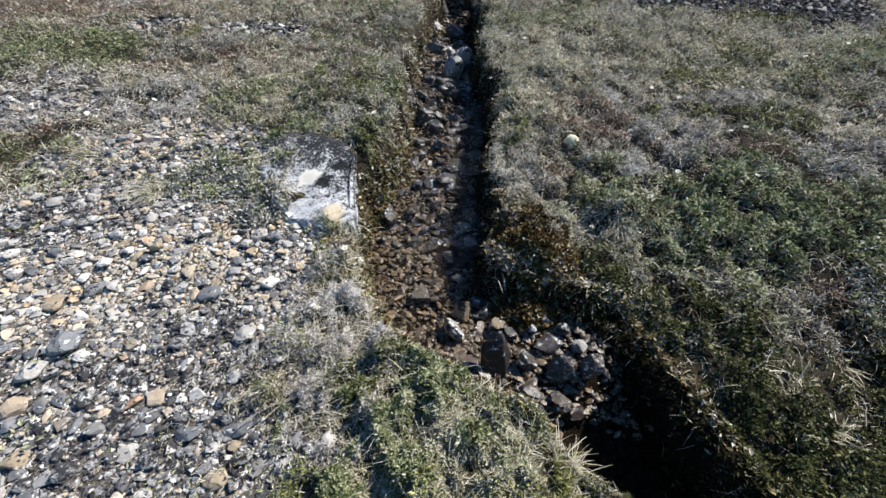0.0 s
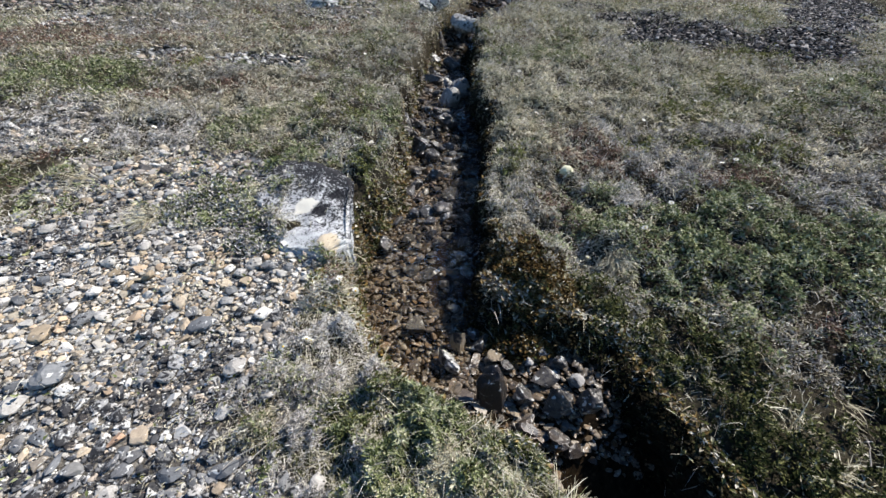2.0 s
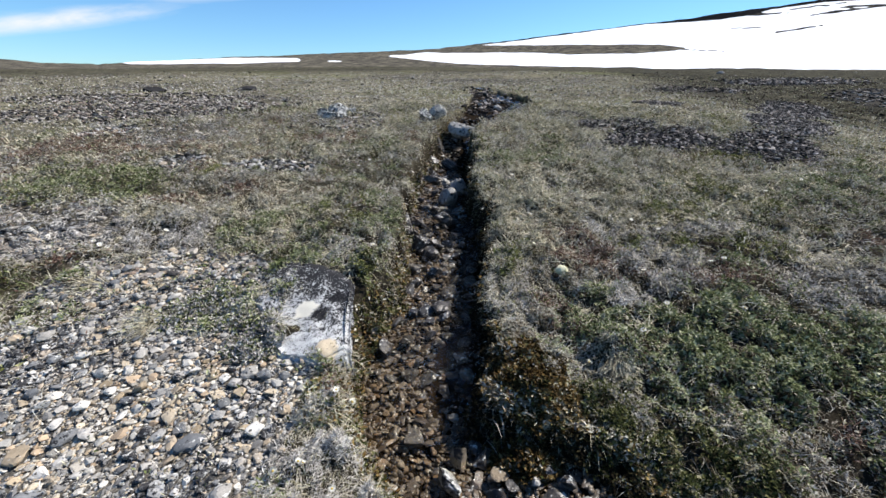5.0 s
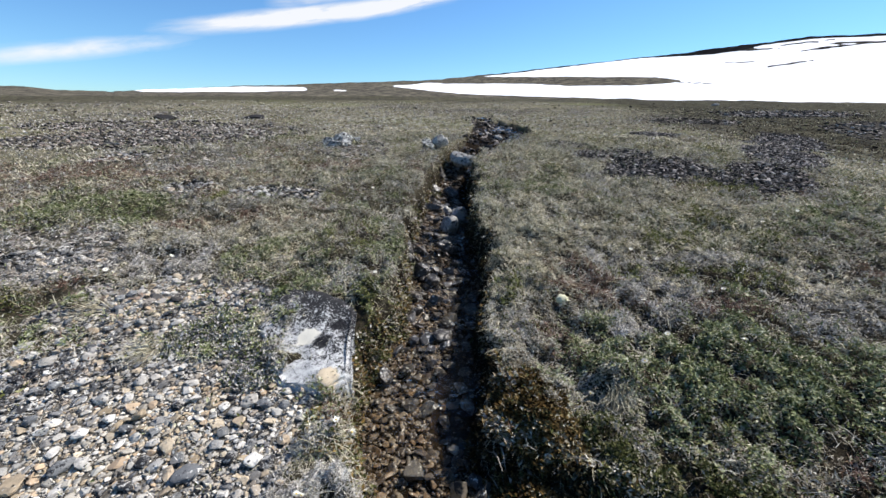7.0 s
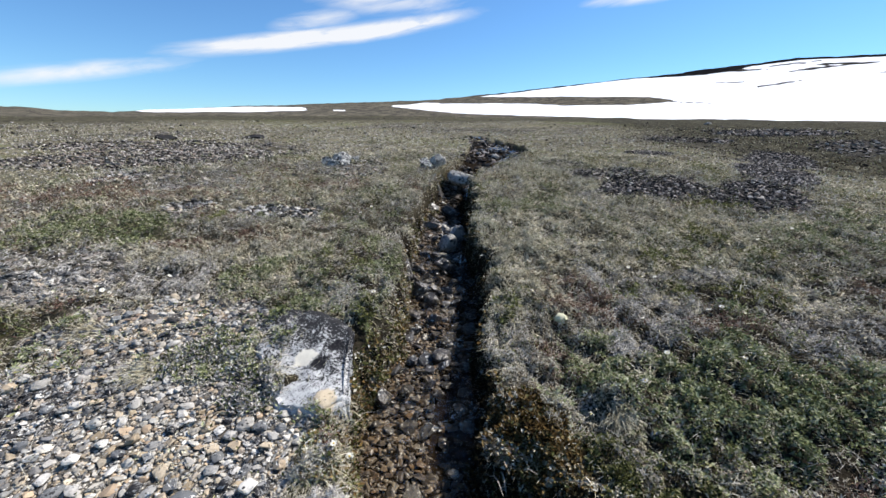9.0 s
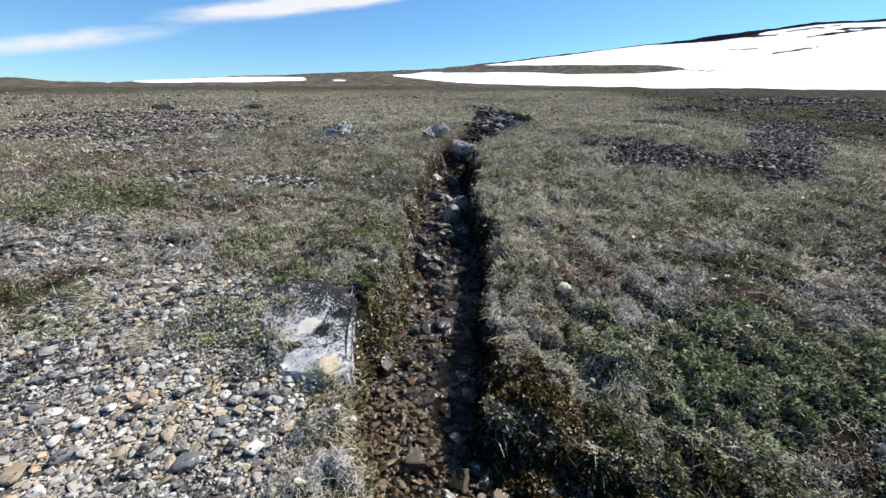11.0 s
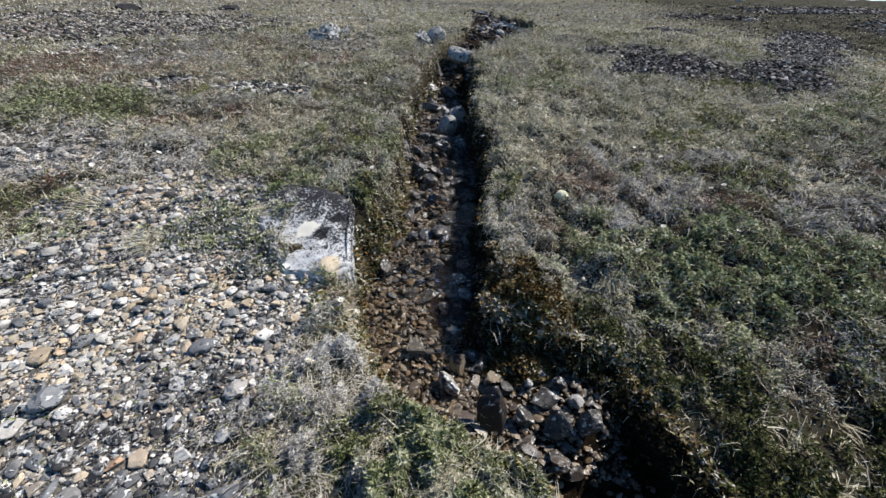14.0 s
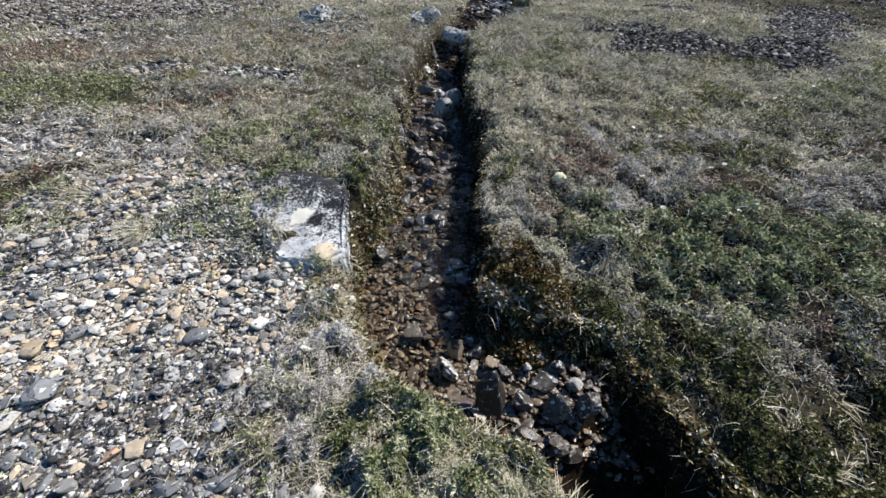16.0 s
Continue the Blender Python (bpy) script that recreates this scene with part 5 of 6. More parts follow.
    chips = np.stack([xs[ok], ys[ok], rng.uniform(0.004, 0.012, int(ok.sum()))], -1)
    for spots, shapes, names, size in ((mid, PEBBLE, ("gravel", "lichened_gravel", "cream_gravel"), "gravel"), (chips, CHIP, ("gravel_chips", "lichened_chips", "cream_chips"), "small stone chips")):
        x, y = spots[:, 0], spots[:, 1]
        dark = crusty(x, y) + rng.normal(0, 0.1, len(x)) > 0.42
        tan = ~dark & (warm(x, y) + rng.normal(0, 0.15, len(x)) > 0.4)
        for sel, mat, name, look_of in ((~dark & ~tan, "gravel", names[0], "pale grey and white"), (dark, "crusted", names[1], "grey and black-lichened"), (tan, "cream", names[2], "cream, tan and white")):
            stones_of(spots[sel], shapes, mat, name, look_of + " " + size + " lying close together", "gravel", 0.26, (0.75, 1.3), 0.9, True)


def build_scree():
    spots = []
    bare = lambda x, y: (stony(x, y) * (0.85 + 0.5 * fnoise(x, y, 0.45, 66)) > 0.15 + 0.4 * rng.uniform(0, 1, len(x))) & ~in_brook(x, y, 0.05)
    one = settle(120000, 1.7, 9.5, 3.8, 11.0, 0.010, 0.031, bare, spots, 2.0, 0.62)
    stones_of(one, SLATE, "scree", "scree", "dark angular scree stones bedded in the slope", "scree", 0.05, (0.6, 1.5), 1.2, True)
    spots = []
    two = settle(70000, -8.5, -1.0, 2.3, 9.5, 0.012, 0.05, bare, spots, 2.4, 0.7)
    black = stony(two[:, 0], two[:, 1], DARK) > 0.35
    stones_of(two[black], SLATE, "crusted", "lichened_stones", "stones black and white with lichen in thin turf", "stones", 0.1, (0.7, 1.5), 1.0, True)
    thinned = ~black & (rng.uniform(0, 1, len(two)) < 0.55)
    stones_of(two[thinned], SLATE, "field", "slope_stones", "grey weathered stones scattered over thin turf", "stones", 0.2, (0.7, 1.5), 0.9, True)
    x, y = candidates(9000, -5.5, 5.5, 2.0, 9.0)
    ok = (fnoise(x, y, 1.2, 67) > 0.1) & (rng.uniform(0, 1, len(x)) < np.where(x > 0.3, 0.12, 1.0)) & ~in_brook(x, y, 0.1) & ~((np.abs(x + 0.86) < 0.45) & (np.abs(y - 1.98) < 0.5))
    x, y = x[ok], y[ok]
    stones_of(np.stack([x, y, rng.uniform(0.008, 0.028, len(x))], -1), SLATE, "field", "strewn_stones", "small pale stones strewn through the turf", "stones", 0.15, (0.7, 1.4), 0.8, True)
    x, y = fan(60000, 7.5, 45, 0.95, 1.2)
    ok = ((stony(x, y) > 0.35) & (rng.uniform(0, 1, len(x)) < 0.8)) | (rng.uniform(0, 1, len(x)) < 0.015)
    x, y = x[ok], y[ok]
    r = rng.uniform(0.015, 0.055, len(x)) * np.clip(np.hypot(x, y) / 12, 0.8, 2.0)
    stones_of(np.stack([x, y, r], -1), SLATE, "scree", "far_stones", "grey and dark stones dotted over the far slope", "stones", 0.3, (0.7, 1.4))


def build_bed():
    spots = []
    def wet(x, y):
        off, wid, _ = brook(x, y)
        # few pebbles on the right and in the pool, so the blackened bed reads as shade
        shallow = (off < 0.22 * wid) | (y < 1.5)
        deep = (y < 0.84) & (x > 0.5)
        return (np.abs(off) < wid + 0.03) & ~deep & (shallow | (rng.uniform(0, 1, len(x)) < 0.05))

    one = settle(40000, -0.6, 1.2, 0.3, 6.6, 0.007, 0.03, wet, spots, 2.8, 0.55)
    stones_of(one, SLATE, "bedstone", "brook_pebbles", "wet brown and ochre pebbles on the brook bed", "pebbles", 0.2, (0.6, 1.7), 0.7, True)
    x, y = candidates(14000, -0.6, 1.2, 0.3, 6.6)
    ok = wet(x, y)
    stones_of(np.stack([x[ok], y[ok], rng.uniform(0.006, 0.018, int(ok.sum()))], -1), CHIP, "bedstone", "brook_grit", "fine brown grit on the brook bed", "grit", 0.2)
    spots = []
    two = settle(1500, -0.5, 0.5, 1.75, 6.8, 0.016, 0.058, lambda x, y: in_brook(x, y, -0.04) & ((brook(x, y)[0] < 0.12) | (y < 4.2)) & ~((y > 4.75) & (y < 6.0) & (x > -0.02)), spots, 2.0, 0.8)
    stones_of(two, SLATE, "wetstone", "brook_rubble", "dark wet rubble filling the brook", "stones", -0.15, (0.7, 1.4), 0.9, True)
    spots = []
    steps = settle(420, -0.5, 0.1, 3.5, 6.3, 0.015, 0.05, lambda x, y: in_brook(x, y, 0.05) & (brook(x, y)[0] < -0.14), spots, 1.6, 0.7)
    stones_of(steps, SLATE, "bedstone", "bank_rubble", "brown and tan broken stones stepping down the bank", "stones", 0.0, (0.8, 1.5), 0.8, True)
    spots = []
    three = settle(3000, 0.0, 2.2, 6.2, 13.5, 0.02, 0.075, lambda x, y: in_brook(x, y, 0.05), spots, 1.8, 0.8)
    stones_of(three, SLATE, "scree", "upper_brook_stones", "dark wet stones in the upper brook", "stones", 0.1, (0.7, 1.4), 0.9, True)
    spots = []
    four = settle(2600, 0.6, 4.4, -14, 0.3, 0.02, 0.09, lambda x, y: in_brook(x, y, 0.02), spots, 2.0, 0.75)
    stones_of(four, SLATE, "wetstone", "lower_brook_stones", "dark wet stones in the brook below", "stones", 0.1, (0.7, 1.4), 0.9, True)



def build_banks():
    # leaves, moss and withered grass hanging over the brook's banks
    x, y = candidates(700000, -0.75, 1.6, 0.1, 6.8)
    off, wid, _ = brook(x, y)
    past = np.abs(off) - wid
    keep = (past > np.where(off > 0, 0.0, -0.04)) & (past < np.where(off > 0, np.where(y > 1.75, 0.055, 0.14), np.where(y > 2.3, 0.04, 0.08))) & (rng.uniform(0, 1, len(x)) < np.where(off > 0, 0.9, 0.4) * np.clip(3.2 / np.hypot(x, y) ** 1.5, 0.2, 1)) & (stony(x, y) < 0.5)
    x, y, off = x[keep], y[keep], off[keep]
    n = len(x)
    size = rng.uniform(0.013, 0.032, n) * (0.9 + 0.12 * np.hypot(x, y))
    kinds = rng.uniform(0, 1, n) + 0.25 * fnoise(x, y, 0.35, 61)
    base = lay(x, y, rng.uniform(0.0, 0.03, n) + 0.7 * cushion(x, y))
    base[:, 0] -= np.where(off > 0, rng.uniform(0, 0.05, n), 0)
    rot = turns(rng.uniform(0, 6.28, n), rng.uniform(-0.6, 0.9, n), rng.uniform(-0.8, 0.8, n))
    # the foot of the right bank gets near-black moss in place of shade
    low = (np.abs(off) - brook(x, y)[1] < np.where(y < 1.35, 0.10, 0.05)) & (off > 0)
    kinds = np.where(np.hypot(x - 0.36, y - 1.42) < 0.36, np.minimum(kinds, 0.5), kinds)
    for sel, name, mat, label in ((low & (kinds < 0.93), "dark_moss", "bankshade", "bank moss coloured near black in place of shade on the brook bank"), (~low & (kinds < 0.35), "bank_moss", "moss", "brown and gold moss on the brook banks"), (~low & (kinds >= 0.35) & (kinds < 0.6), "bank_litter", "litter", "withered leaves clinging to the brook banks"),
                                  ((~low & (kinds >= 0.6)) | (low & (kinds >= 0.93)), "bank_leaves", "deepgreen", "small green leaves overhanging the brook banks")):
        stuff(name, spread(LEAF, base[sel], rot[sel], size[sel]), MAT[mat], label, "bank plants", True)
    x, y = candidates(26000, -0.6, 1.6, 0.1, 6.5)
    off, wid, _ = brook(x, y)
    past = off - wid
    rim = 0.06
    keep = (past > rim) & (past < rim + 0.1) & (rng.uniform(0, 1, len(x)) < 0.4)
    x, y = x[keep], y[keep]
    n = len(x)
    size = rng.uniform(0.04, 0.11, n)
    arr = spread(BLADE, lay(x, y), turns(rng.normal(1.57, 0.8, n), -rng.uniform(0.3, 1.9, n), rng.uniform(-0.3, 0.3, n)), np.stack([size * 1.3, size, size], -1))
    stuff("bank_grass", arr, MAT["straw"], "withered grass drooping over the brook bank", "grass", True)


def build_hummock(cx, cy, rx, ry, up, count, mat_shares, name, label, category, big=0.02):
    """A cushion plant: a dome of twigs and leaves that rises from the turf."""
    root = new(name)
    root.location = (cx, cy, height_at(cx, cy))
    a, d = rng.uniform(0, 6.28, count), np.sqrt(rng.uniform(0, 1, count))
    x, y = cx + rx * d * np.cos(a), cy + ry * d * np.sin(a)
    z = height(x, y) + up * (1 - d**2) * (0.75 + 0.35 * vnoise(x, y, 0.07, 63)) + rng.uniform(-0.015, 0.015, count)
    where = np.stack([x, y, z], -1) - np.array(root.location)
    rot = turns(rng.uniform(0, 6.28, count), rng.uniform(-0.3, 1.1, count), rng.uniform(-0.8, 0.8, count))
    size = rng.uniform(0.6, 1.35, count) * big
    pick = rng.uniform(0, 1, count)
    lo = 0
    for part_name, mat, share in mat_shares:
        sel = (pick >= lo) & (pick < lo + share)
        lo += share
        ob = new(part_name, mesh_of(part_name, *spread(LEAF, where[sel], rot[sel], size[sel]), MAT[mat], True))
        ob.parent = root
    # woody core under the leaves
    n = 60
    a = rng.uniform(0, 6.28, n)
    rr = rng.uniform(0, 0.75, n)
    where = np.stack([rx * rr * np.cos(a), ry * rr * np.sin(a), 0 * a], -1)
    where[:, 2] = height(where[:, 0] + cx, where[:, 1] + cy) - root.location.z - 0.01
    s = rng.uniform(0.6, 1.1, n) * max(up, 0.05)
    ob = new("brushwood", mesh_of("brushwood", *spread(BLADE, where, turns(a, -rng.uniform(0, 0.7, n), 0 * a), np.stack([s * 1.6, s, s], -1)), MAT["wood"]))
    ob.parent = root
    tagged(ob, kind="stuff")
    return tagged(root, label, category)


def build_tussock(cx, cy, r, tall, lean, count, label="tussock of long withered grass standing on the turf"):
    """A tuft of long dead grass combed over one way."""
    root = new("grass_tussock")
    root.location = (cx, cy, height_at(cx, cy))
    a, d = rng.uniform(0, 6.28, count), np.abs(rng.normal(0, 0.5, count)) * r
    x, y = cx + d * np.cos(a), cy + d * np.sin(a)
    where = np.stack([x, y, height(x, y)], -1) - np.array(root.location)
    size = tall * rng.uniform(0.5, 1.15, count)
    rot = turns(radians(lean) + rng.normal(0, 0.6, count), -rng.uniform(0.7, 1.55, count), rng.uniform(-0.4, 0.4, count))
    ob = new("grass_blades", mesh_of("grass_blades", *spread(BLADE, where, rot, np.stack([size * 0.55, size, size], -1)), MAT["straw"], True))
    ob.parent = root
    tagged(ob, kind="stuff")
    ob.name = "withered_grass"
    return tagged(root, label, "grass", "grass tussocks")


def rock(x, y, size, mat, label, seed, turn=0, tilt=(0, 0), name="brook_stone", category="stone", group="stones in the brook", angular=1.0, sink=0.3, lift=0.0, level=4):
    """One stone of half sizes (x, y, z), partly bedded in what it lies on."""
    angular = {"drystone": 0.9}.get(mat, angular)
    v, f = ball(level, seed, 0.3, 1.0, angular)
    ob = new(name, mesh_of(name, v * np.array(size) * (1.12 if angular >= 1 else 1), f, MAT[mat], angular >= 1))
    ob.matrix_world = pose(x, y, height_at(x, y) + size[2] * (0.85 - 2 * sink) + lift, tilt[0], tilt[1], turn)
    return tagged(ob, label, category, group)


def build_boulder():
    """The big flat-topped block beside the brook, cut off square on the water side."""
    outline = [(-1.25, 2.24), (-1.13, 2.46), (-0.84, 2.38), (-0.575, 2.20), (-0.50, 1.68), (-0.62, 1.60), (-0.86, 1.64), (-1.06, 1.88)]
    base = Vector((-0.85, 2.0, float(slope_height(np.array([-0.85]), np.array([2.0]))[0])))
    bm = bmesh.new()
    tops, feet = [], []
    for x, y in outline:
        z = float(slope_height(np.array([x]), np.array([y]))[0])
        up = 0.055 + 0.08 * (x + 0.9) + 0.07 * (y - 2.0)
        tops.append(bm.verts.new((x - base.x, y - base.y, z + up - base.z)))
        feet.append(bm.verts.new((x - base.x + 0.02 * (x > -0.65), y - base.y, z - 0.34 - base.z)))
    bm.faces.new(tops)
    bm.faces.new(feet[::-1])
    n = len(tops)
    for k in range(n):
        bm.faces.new((tops[k], feet[k], feet[(k + 1) % n], tops[(k + 1) % n]))
    bmesh.ops.recalc_face_normals(bm, faces=bm.faces)
    bmesh.ops.bevel(bm, geom=list(bm.edges), offset=0.018, segments=2, affect="EDGES")
    bmesh.ops.triangulate(bm, faces=bm.faces)
    for _ in range(4):
        longs = [e for e in bm.edges if e.calc_length() > 0.03]
        bmesh.ops.subdivide_edges(bm, edges=longs, cuts=1)
        bmesh.ops.triangulate(bm, faces=bm.faces)
    bm.normal_update()
    for v in bm.verts:
        p = v.co
        v.co = p + v.normal * (0.028 * noise.noise(p * 4.5) + 0.014 * noise.noise(p * 12) + 0.006 * noise.noise(p * 30))
    me = bpy.data.meshes.new("boulder")
    bm.to_mesh(me)
    bm.free()
    me.materials.append(MAT["boulder"])
    for p in me.polygons:
        p.use_smooth = True
    ob = new("boulder", me)
    ob.location = base
    tagged(ob, "large flat grey boulder crusted with lichen beside the brook", "boulder")


def build_brook_stones():
    wet, dry = "dark wet stone lying in the brook", "dry pale grey stone standing out of the brook"
    for k, (x, y, size, mat, turn, tilt, label) in enumerate((
            # first the slab, in near-black brown that stands in for its shaded face
            (0.225, 1.0, (0.075, 0.028, 0.12), "darkbrown", -22, (-28, 0), "dark upright slab where the brook spills over"),
            (0.03, 1.19, (0.085, 0.05, 0.05), "lichenrock", -38, (8, 18), "pale-crusted slab lying slantwise in the brook"),
            (0.07, 1.31, (0.04, 0.035, 0.07), "tanrock", 20, (0, 10), "tan angular stone standing in the brook"), (0.19, 1.31, (0.06, 0.05, 0.05), "wetstone", 50, (0, 0), wet),
            (0.35, 1.03, (0.055, 0.045, 0.055), "wetstone", -50, (0, 15), wet), (0.48, 1.0, (0.075, 0.06, 0.055), "wetstone", -10, (0, 8), "dark square block of stone in the brook"),
            (0.63, 1.0, (0.07, 0.055, 0.06), "wetstone", 60, (0, 20), wet), (0.34, 0.89, (0.05, 0.04, 0.025), "darkbrown", 15, (0, 0), "flat brown stone in the brook"),
            (0.48, 0.89, (0.06, 0.045, 0.025), "darkbrown", -20, (0, 0), "flat brown stone in the brook"), (0.56, 0.86, (0.05, 0.04, 0.03), "darkbrown", 30, (0, 0), "flat brown stone in the brook"),
            (0.47, 1.10, (0.07, 0.05, 0.02), "wetstone", 20, (10, 0), "dark flat plate of stone in the brook"), (0.40, 1.18, (0.028, 0.028, 0.022), "drystone", 0, (0, 0), dry), (0.47, 1.23, (0.03, 0.022, 0.02), "drystone", 0, (0, 0), dry), (0.54, 1.16, (0.033, 0.03, 0.03), "wetstone", 0, (0, 0), wet),
            (0.59, 1.08, (0.04, 0.03, 0.035), "drystone", 0, (0, 20), dry), (0.30, 1.18, (0.03, 0.03, 0.03), "wetstone", 0, (0, 0), wet),
            (-0.15, 1.38, (0.06, 0.055, 0.03), "wetstone", 0, (0, 0), "bluish grey stone under shallow water"), (-0.36, 1.97, (0.075, 0.055, 0.06), "wetstone", 70, (0, 25), "dark angular stone at the foot of the bank"),
            (0.12, 1.84, (0.05, 0.035, 0.035), "drystone", 20, (0, 0), dry), (0.25, 1.23, (0.05, 0.04, 0.03), "tanrock", 70, (0, 0), "amber-brown stone in shallow water"), (0.16, 1.37, (0.05, 0.04, 0.04), "wetstone", 10, (0, 0), wet), (0.05, 1.52, (0.028, 0.028, 0.03), "drystone", 0, (0, 0), dry),
            (-0.02, 2.32, (0.10, 0.075, 0.05), "wetstone", 30, (0, 0), wet), (0.05, 2.6, (0.07, 0.06, 0.04), "wetstone", 80, (0, 0), wet), (-0.24, 2.6, (0.07, 0.05, 0.04), "wetstone", 0, (0, 0), wet),
            (-0.1, 2.76, (0.06, 0.05, 0.04), "wetstone", 0, (0, 0), wet), (-0.24, 2.87, (0.07, 0.06, 0.04), "bedstone", 0, (0, 0), wet), (0.03, 3.28, (0.08, 0.06, 0.05), "wetstone", 0, (0, 0), wet),
            (-0.14, 3.13, (0.075, 0.06, 0.05), "wetstone", 40, (0, 0), wet), (-0.24, 3.22, (0.08, 0.06, 0.06), "wetstone", 10, (0, 0), wet), (-0.3, 3.37, (0.06, 0.06, 0.07), "wetstone", 0, (0, 0), wet),
            (-0.02, 3.68, (0.11, 0.07, 0.08), "wetstone", 20, (0, 0), wet), (-0.21, 3.55, (0.06, 0.05, 0.04), "wetstone", 0, (0, 0), wet), (-0.27, 3.66, (0.07, 0.06, 0.05), "wetstone", 0, (0, 0), wet),
            (-0.06, 4.03, (0.10, 0.05, 0.05), "drystone", 0, (0, 0), "whitish flat stone in the brook"), (0.0, 4.2, (0.115, 0.11, 0.13), "drystone", 15, (0, 0), "rounded grey stone standing in the brook"),
            (0.13, 4.62, (0.13, 0.12, 0.13), "drystone", 50, (0, 0), "rounded grey stone standing in the brook"), (-0.12, 4.0, (0.08, 0.07, 0.07), "wetstone", 0, (0, 0), wet),
            (-0.04, 4.85, (0.10, 0.07, 0.07), "drystone", 0, (0, 0), "flat grey stone in the brook"), (-0.23, 4.72, (0.14, 0.09, 0.05), "bedstone", 0, (0, 0), "brown ledge of stone in the brook"),
            (-0.2, 5.2, (0.12, 0.10, 0.10), "wetstone", 0, (0, 0), wet), (-0.2, 5.45, (0.1, 0.1, 0.1), "wetstone", 0, (0, 0), wet), (-0.15, 5.9, (0.15, 0.12, 0.1), "wetstone", 0, (0, 0), wet),
            (0.2, 6.3, (0.23, 0.2, 0.14), "drystone", -20, (10, 0), "large pale boulder across the upper brook"), (0.61, 6.75, (0.12, 0.10, 0.1), "drystone", 30, (0, 0), "pale grey stone beside the upper brook"),
            (1.0, 8.6, (0.12, 0.09, 0.09), "drystone", 30, (0, 0), "pale grey stone beside the upper brook"), (0.05, 5.6, (0.13, 0.10, 0.08), "wetstone", 0, (0, 0), wet))):
        rock(x, y, size, mat, label, 500 + k, turn, tilt, lift=0.11 if y == 6.3 else 0.02)
    for k, (x, y, size, mat, turn, label) in enumerate((
            (-0.14, 6.55, (0.14, 0.12, 0.14), "drystone", 20, "pale weathered boulder at the brook's edge"), (-0.36, 6.5, (0.14, 0.12, 0.12), "lichenrock", 0, "dark lichened boulder at the brook's edge"),
            (-0.42, 3.62, (0.09, 0.30, 0.10), "wetstone", 12, "lichened rock edge showing in the turf bank"), (-1.9, 6.6, (0.14, 0.11, 0.08), "lichenrock", 30, "low outcrop of lichened grey rock"),
            (-1.72, 6.75, (0.13, 0.10, 0.10), "lichenrock", 70, "low outcrop of lichened grey rock"), (-2.05, 6.72, (0.12, 0.09, 0.09), "lichenrock", 110, "low outcrop of lichened grey rock"), (-1.85, 6.95, (0.16, 0.10, 0.11), "lichenrock", 20, "low outcrop of lichened grey rock"), (-1.6, 6.95, (0.09, 0.07, 0.06), "lichenrock", 20, "low outcrop of lichened grey rock"),
            (-8.1, 11.3, (0.30, 0.22, 0.10), "scree", 0, "dark boulder lying on the slope"),
            (-5.8, 12.1, (0.40, 0.2, 0.08), "scree", 0, "low dark boulder lying on the slope"), (19.0, 30.0, (0.28, 0.2, 0.14), "drystone", 0, "pale boulder on the far slope"),)):
        rock(x, y, size, mat, label, 600 + k, turn, name="rock", category="rock", group="rocks on the slope", lift=0.03)
    rock(0.79, 2.40, (0.045, 0.04, 0.035), "palelichen", "cream lichen-covered stone lying on the turf", 701, name="lichen_stone", group="", sink=0.1, lift=0.03, angular=0.2)


def build_foam():
    """White water where the brook drops past the upright slab."""
    n = 14
    s = rng.uniform(0, 1, n)
    x = 0.165 + 0.05 * s + rng.normal(0, 0.02, n)
    y = 1.13 - 0.19 * s + rng.normal(0, 0.012, n)
    r = rng.uniform(0.0008, 0.0022, n)
    z = height(x, y) + 0.03 + rng.uniform(0, 0.02, n)
    arr = spread(CHIP, np.stack([x, y, z], -1), turns(s * 6, s * 3, s), r * 1.0)
    stuff("foam", arr, MAT["foam"], "white foaming water at a small drop in the brook", "foam")


def build_flower():
    """A mountain avens: stalk, eight petals, yellow middle."""
    root = new("avens_flower")
    bm = bmesh.new()
    bmesh.ops.create_cone(bm, segments=6, radius1=0.0012, radius2=0.001, depth=0.05, matrix=Matrix.Translation((0, 0, 0.025)))
    part("stalk", bm, MAT["stalk"], root)
    for k in range(8):
        bm = bmesh.new()
        c = [bm.verts.new(p) for p in ((0, 0.002, 0.05), (-0.0045, 0.009, 0.053), (-0.003, 0.015, 0.054), (0.003, 0.015, 0.054), (0.0045, 0.009, 0.053))]
        bm.faces.new(c)
        bmesh.ops.solidify(bm, geom=list(bm.faces), thickness=0.0006)
        bmesh.ops.rotate(bm, verts=bm.verts, cent=(0, 0, 0), matrix=Matrix.Rotation(k * math.pi / 4, 3, "Z"))
        part("petal", bm, MAT["petal"], root)
    bm = bmesh.new()
    bmesh.ops.create_uvsphere(bm, u_segments=8, v_segments=5, radius=0.004, matrix=Matrix.Translation((0, 0, 0.052)) @ Matrix.Diagonal((1, 1, 0.5, 1)))
    part("stamens", bm, MAT["pollen"], root, "yellow stamens")
    return tagged(root, "small white avens flower with a yellow middle in the turf", "flower", "avens flowers")


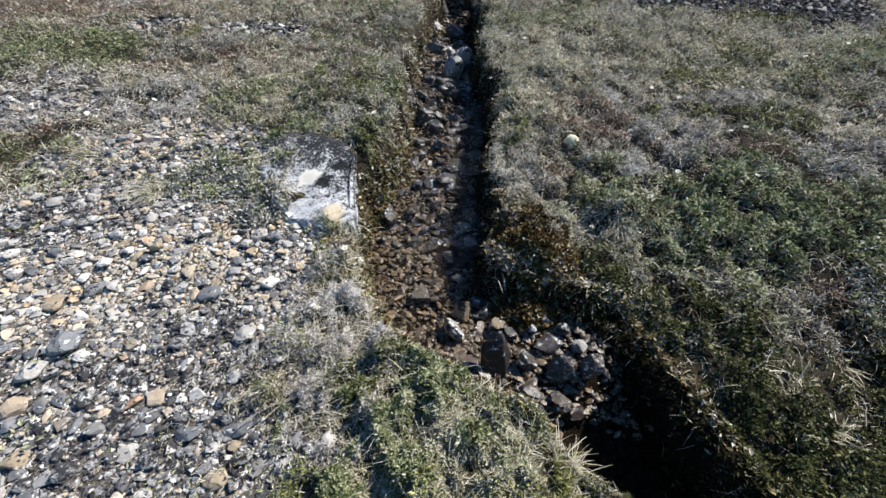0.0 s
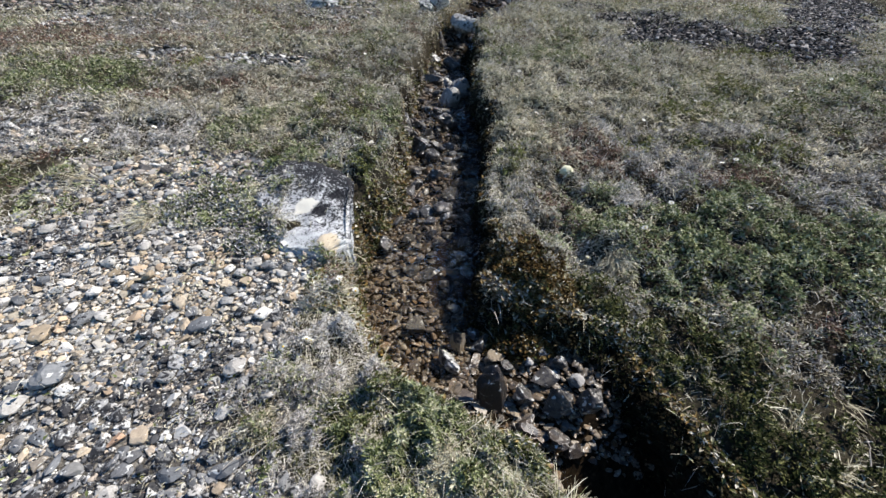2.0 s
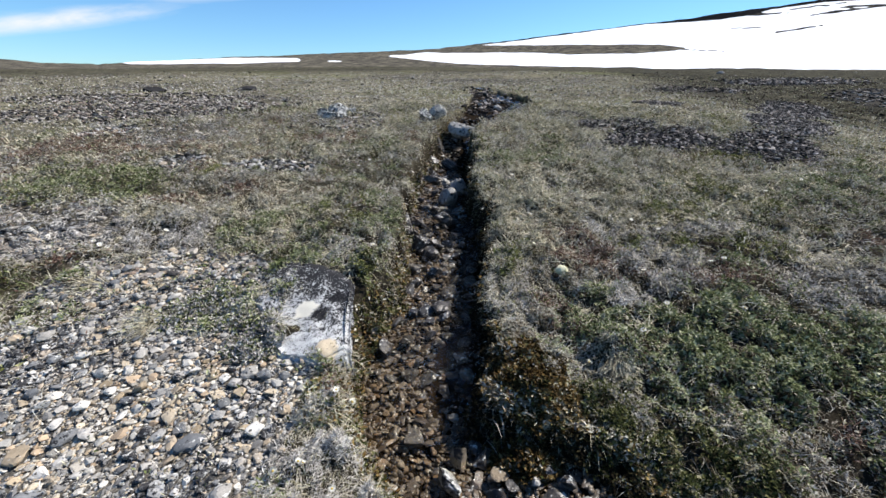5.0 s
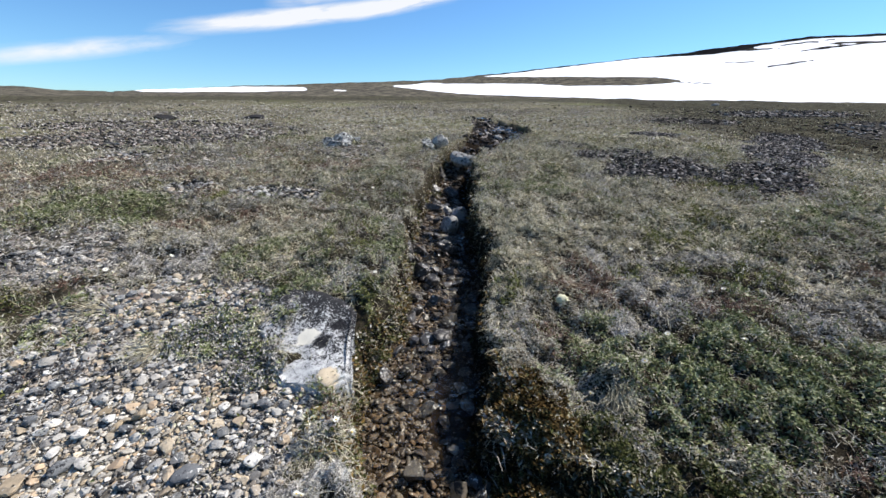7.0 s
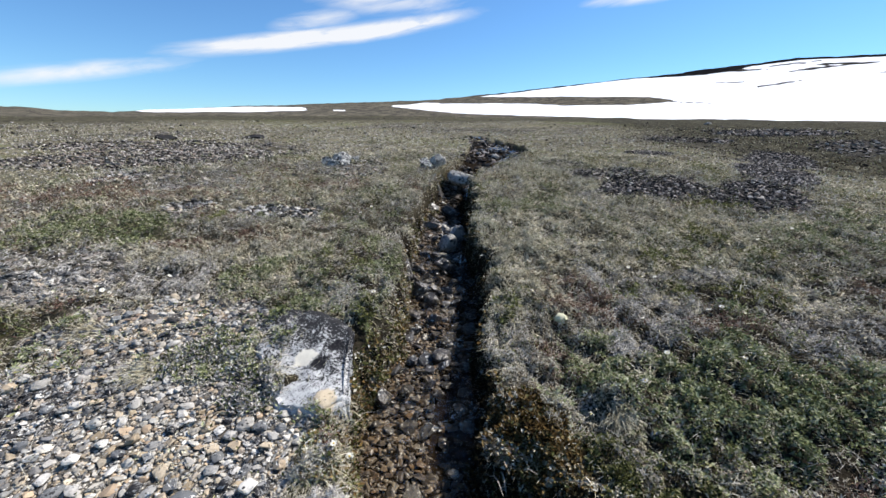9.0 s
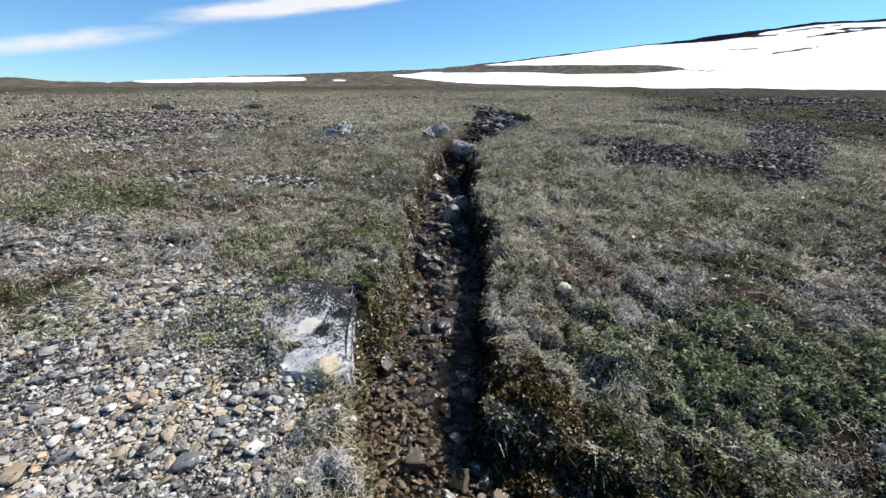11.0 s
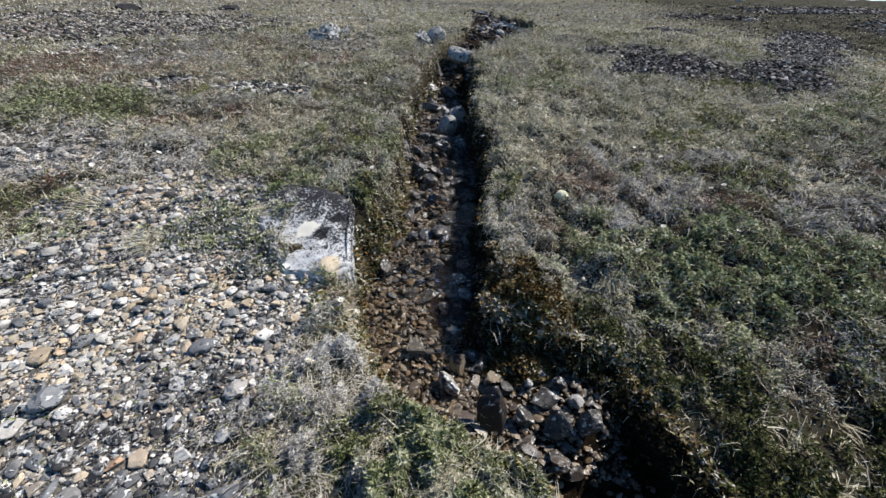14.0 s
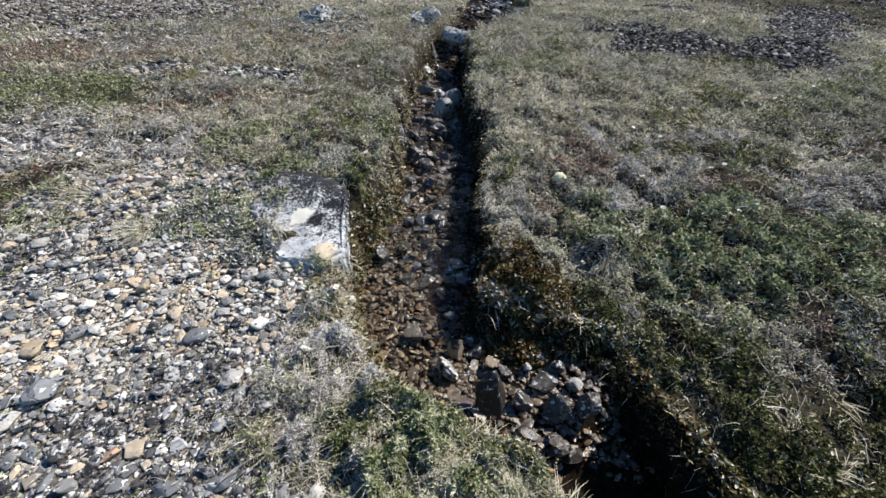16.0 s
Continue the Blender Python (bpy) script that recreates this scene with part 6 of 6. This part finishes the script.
def build_flowers():
    first = build_flower()
    first.matrix_world = pose(-0.426, 1.03, height_at(-0.426, 1.03), 10, 5, 0)
    spots = [(-0.54, 1.06), (-0.57, 1.065), (-0.635, 1.06), (-0.475, 1.46), (-0.57, 1.38), (-0.55, 1.42), (-0.50, 1.40), (-0.60, 1.46), (-0.46, 1.38),
             (-2.55, 2.55), (-2.54, 2.63), (-2.5, 2.6), (-2.45, 2.56), (-2.3, 2.89), (-2.22, 2.87), (-2.27, 2.9), (-2.6, 2.65),
             (1.32, 2.34), (1.38, 2.33), (1.10, 1.80), (1.67, 2.9), (1.99, 2.62), (1.64, 4.63), (1.6, 2.41), (0.75, 1.11), (1.45, 2.1), (2.2, 3.1), (1.7, 1.95), (1.15, 2.0), (2.4, 2.0)]
    for _ in range(46):
        x, y = rng.uniform(-1.6, 3.6), rng.uniform(1.2, 4.6)
        off, wid, _ = brook(np.array([x]), np.array([y]))
        if abs(off[0]) > wid[0] + 0.15 and stony(np.array([x]), np.array([y]))[0] < 0.2 and not (-1.3 < x < -0.4 and y < 2.5):
            spots.append((x, y))
    for x, y in spots:
        s = rng.uniform(0.8, 1.25)
        copy_thing(first, pose(x, y, height_at(x, y) + 0.035, rng.uniform(-25, 35), rng.uniform(-25, 25), rng.uniform(0, 360)) @ Matrix.Scale(s, 4))


def build_twig(x, y, length, turn, rise=0.02, label="bleached dead twig lying on the turf"):
    """A crooked dead stem with one side shoot."""
    bm = bmesh.new()
    r = random.Random(int(abs(x * 1000)))
    rings = []
    n = 9
    for k in range(n):
        s = k / (n - 1)
        c = Vector(((s - 0.5) * length, 0.03 * length * math.sin(5 * s + r.uniform(0, 1)), rise * math.sin(math.pi * s)))
        w = 0.0022 * (1.15 - s)
        rings.append([bm.verts.new(c + Vector((0, w * math.cos(a), w * math.sin(a)))) for a in (0, 1.26, 2.51, 3.77, 5.03)])
    for a, b in zip(rings[:-1], rings[1:]):
        for k in range(5):
            bm.faces.new((a[k], a[(k + 1) % 5], b[(k + 1) % 5], b[k]))
    bm.faces.new(rings[0][::-1])
    bm.faces.new(rings[-1])
    me = bpy.data.meshes.new("twig")
    bm.to_mesh(me)
    bm.free()
    me.materials.append(MAT["wood"])
    ob = new("twig", me)
    ob.matrix_world = pose(x, y, height_at(x, y) + 0.022, 0, 0, turn)
    return tagged(ob, label, "twig", "dead twigs")


build_gravel()
build_scree()
build_bed()
build_boulder()
build_brook_stones()
build_foam()
build_leaves()
build_stems()
build_grass()
build_far_cover()
build_surround()
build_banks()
build_hummock(0.40, 1.50, 0.29, 0.32, 0.12, 14000, (("golden_leaves", "gold", 0.84), ("withered_leaves", "litter", 0.05), ("green_leaves", "deepgreen", 0.11)), "dwarf_shrub", "rusty brown and gold dwarf shrub overhanging the brook", "shrub", 0.026)
build_hummock(-1.43, 2.0, 0.27, 0.20, 0.06, 4800, (("green_leaves", "green", 0.45), ("withered_leaves", "silver", 0.55)), "willow_mat", "grey-green dwarf willow mat among stones", "shrub")
build_hummock(-1.18, 1.98, 0.17, 0.14, 0.05, 2200, (("green_leaves", "green", 0.4), ("withered_leaves", "silver", 0.6)), "willow_mat", "grey-green dwarf willow mat among stones", "shrub", 0.024)
build_hummock(-1.03, 1.74, 0.17, 0.13, 0.06, 2200, (("green_leaves", "green", 0.3), ("withered_leaves", "silver", 0.7)), "willow_mat", "grey-green dwarf willow mat among stones", "shrub", 0.022)
build_hummock(-0.55, 1.42, 0.13, 0.16, 0.05, 2600, (("green_leaves", "green", 0.45), ("moss_leaves", "moss", 0.25), ("withered_leaves", "litter", 0.3)), "dwarf_shrub", "low brown-green dwarf shrub with flowers beside the brook", "shrub", 0.022)
for x, y, r, tall, lean, n in ((0.90, 1.68, 0.10, 0.15, 200, 420), (-0.30, 0.80, 0.07, 0.13, 160, 260), (0.72, 1.33, 0.08, 0.12, 190, 220), (1.2, 3.05, 0.1, 0.12, 0, 200), (0.84, 2.1, 0.09, 0.12, 150, 220),
                               (-1.70, 1.91, 0.10, 0.20, 120, 520), (-2.32, 2.27, 0.12, 0.20, 90, 520), (0.42, 4.1, 0.12, 0.16, 200, 240), (0.12, 0.62, 0.09, 0.1, 100, 200), (0.45, 0.58, 0.1, 0.12, 300, 120),
                               (1.9, 2.9, 0.1, 0.12, 60, 200), (0.7, 2.75, 0.1, 0.12, 150, 200), (-0.2, 0.48, 0.1, 0.1, 250, 200)):
    build_tussock(x, y, r, tall * 0.8, lean, n)
for k in range(64):
    x, y = (rng.uniform(0.45, 3.8), rng.uniform(2.2, 6.2)) if k % 3 else (rng.uniform(-3.2, -0.6), rng.uniform(2.7, 5.6))
    if stony(np.array([x]), np.array([y]))[0] < 0.2 and not in_brook(np.array([x]), np.array([y]), 0.08)[0]:
        build_tussock(x, y, 0.035 + 0.018 * y, rng.uniform(0.11, 0.17), rng.uniform(0, 360), 130)
build_flowers()
for x, y, length, turn in ((2.53, 2.51, 0.17, 25), (2.21, 2.35, 0.12, 80), (-0.56, 0.73, 0.22, 40), (0.93, 0.6, 0.2, 75), (1.66, 0.82, 0.16, 60), (1.2, 2.45, 0.14, 30), (1.02, 0.75, 0.15, 110), (-1.1, 2.95, 0.2, 20), (-0.46, 0.52, 0.2, 75), (-0.42, 0.5, 0.15, 60), (-0.62, 0.7, 0.26, 38), (1.35, 1.0, 0.14, 50), (0.9, 3.3, 0.2, 10), (1.9, 1.5, 0.13, 120), (2.6, 3.0, 0.2, 40)):
    build_twig(x, y, length, turn)
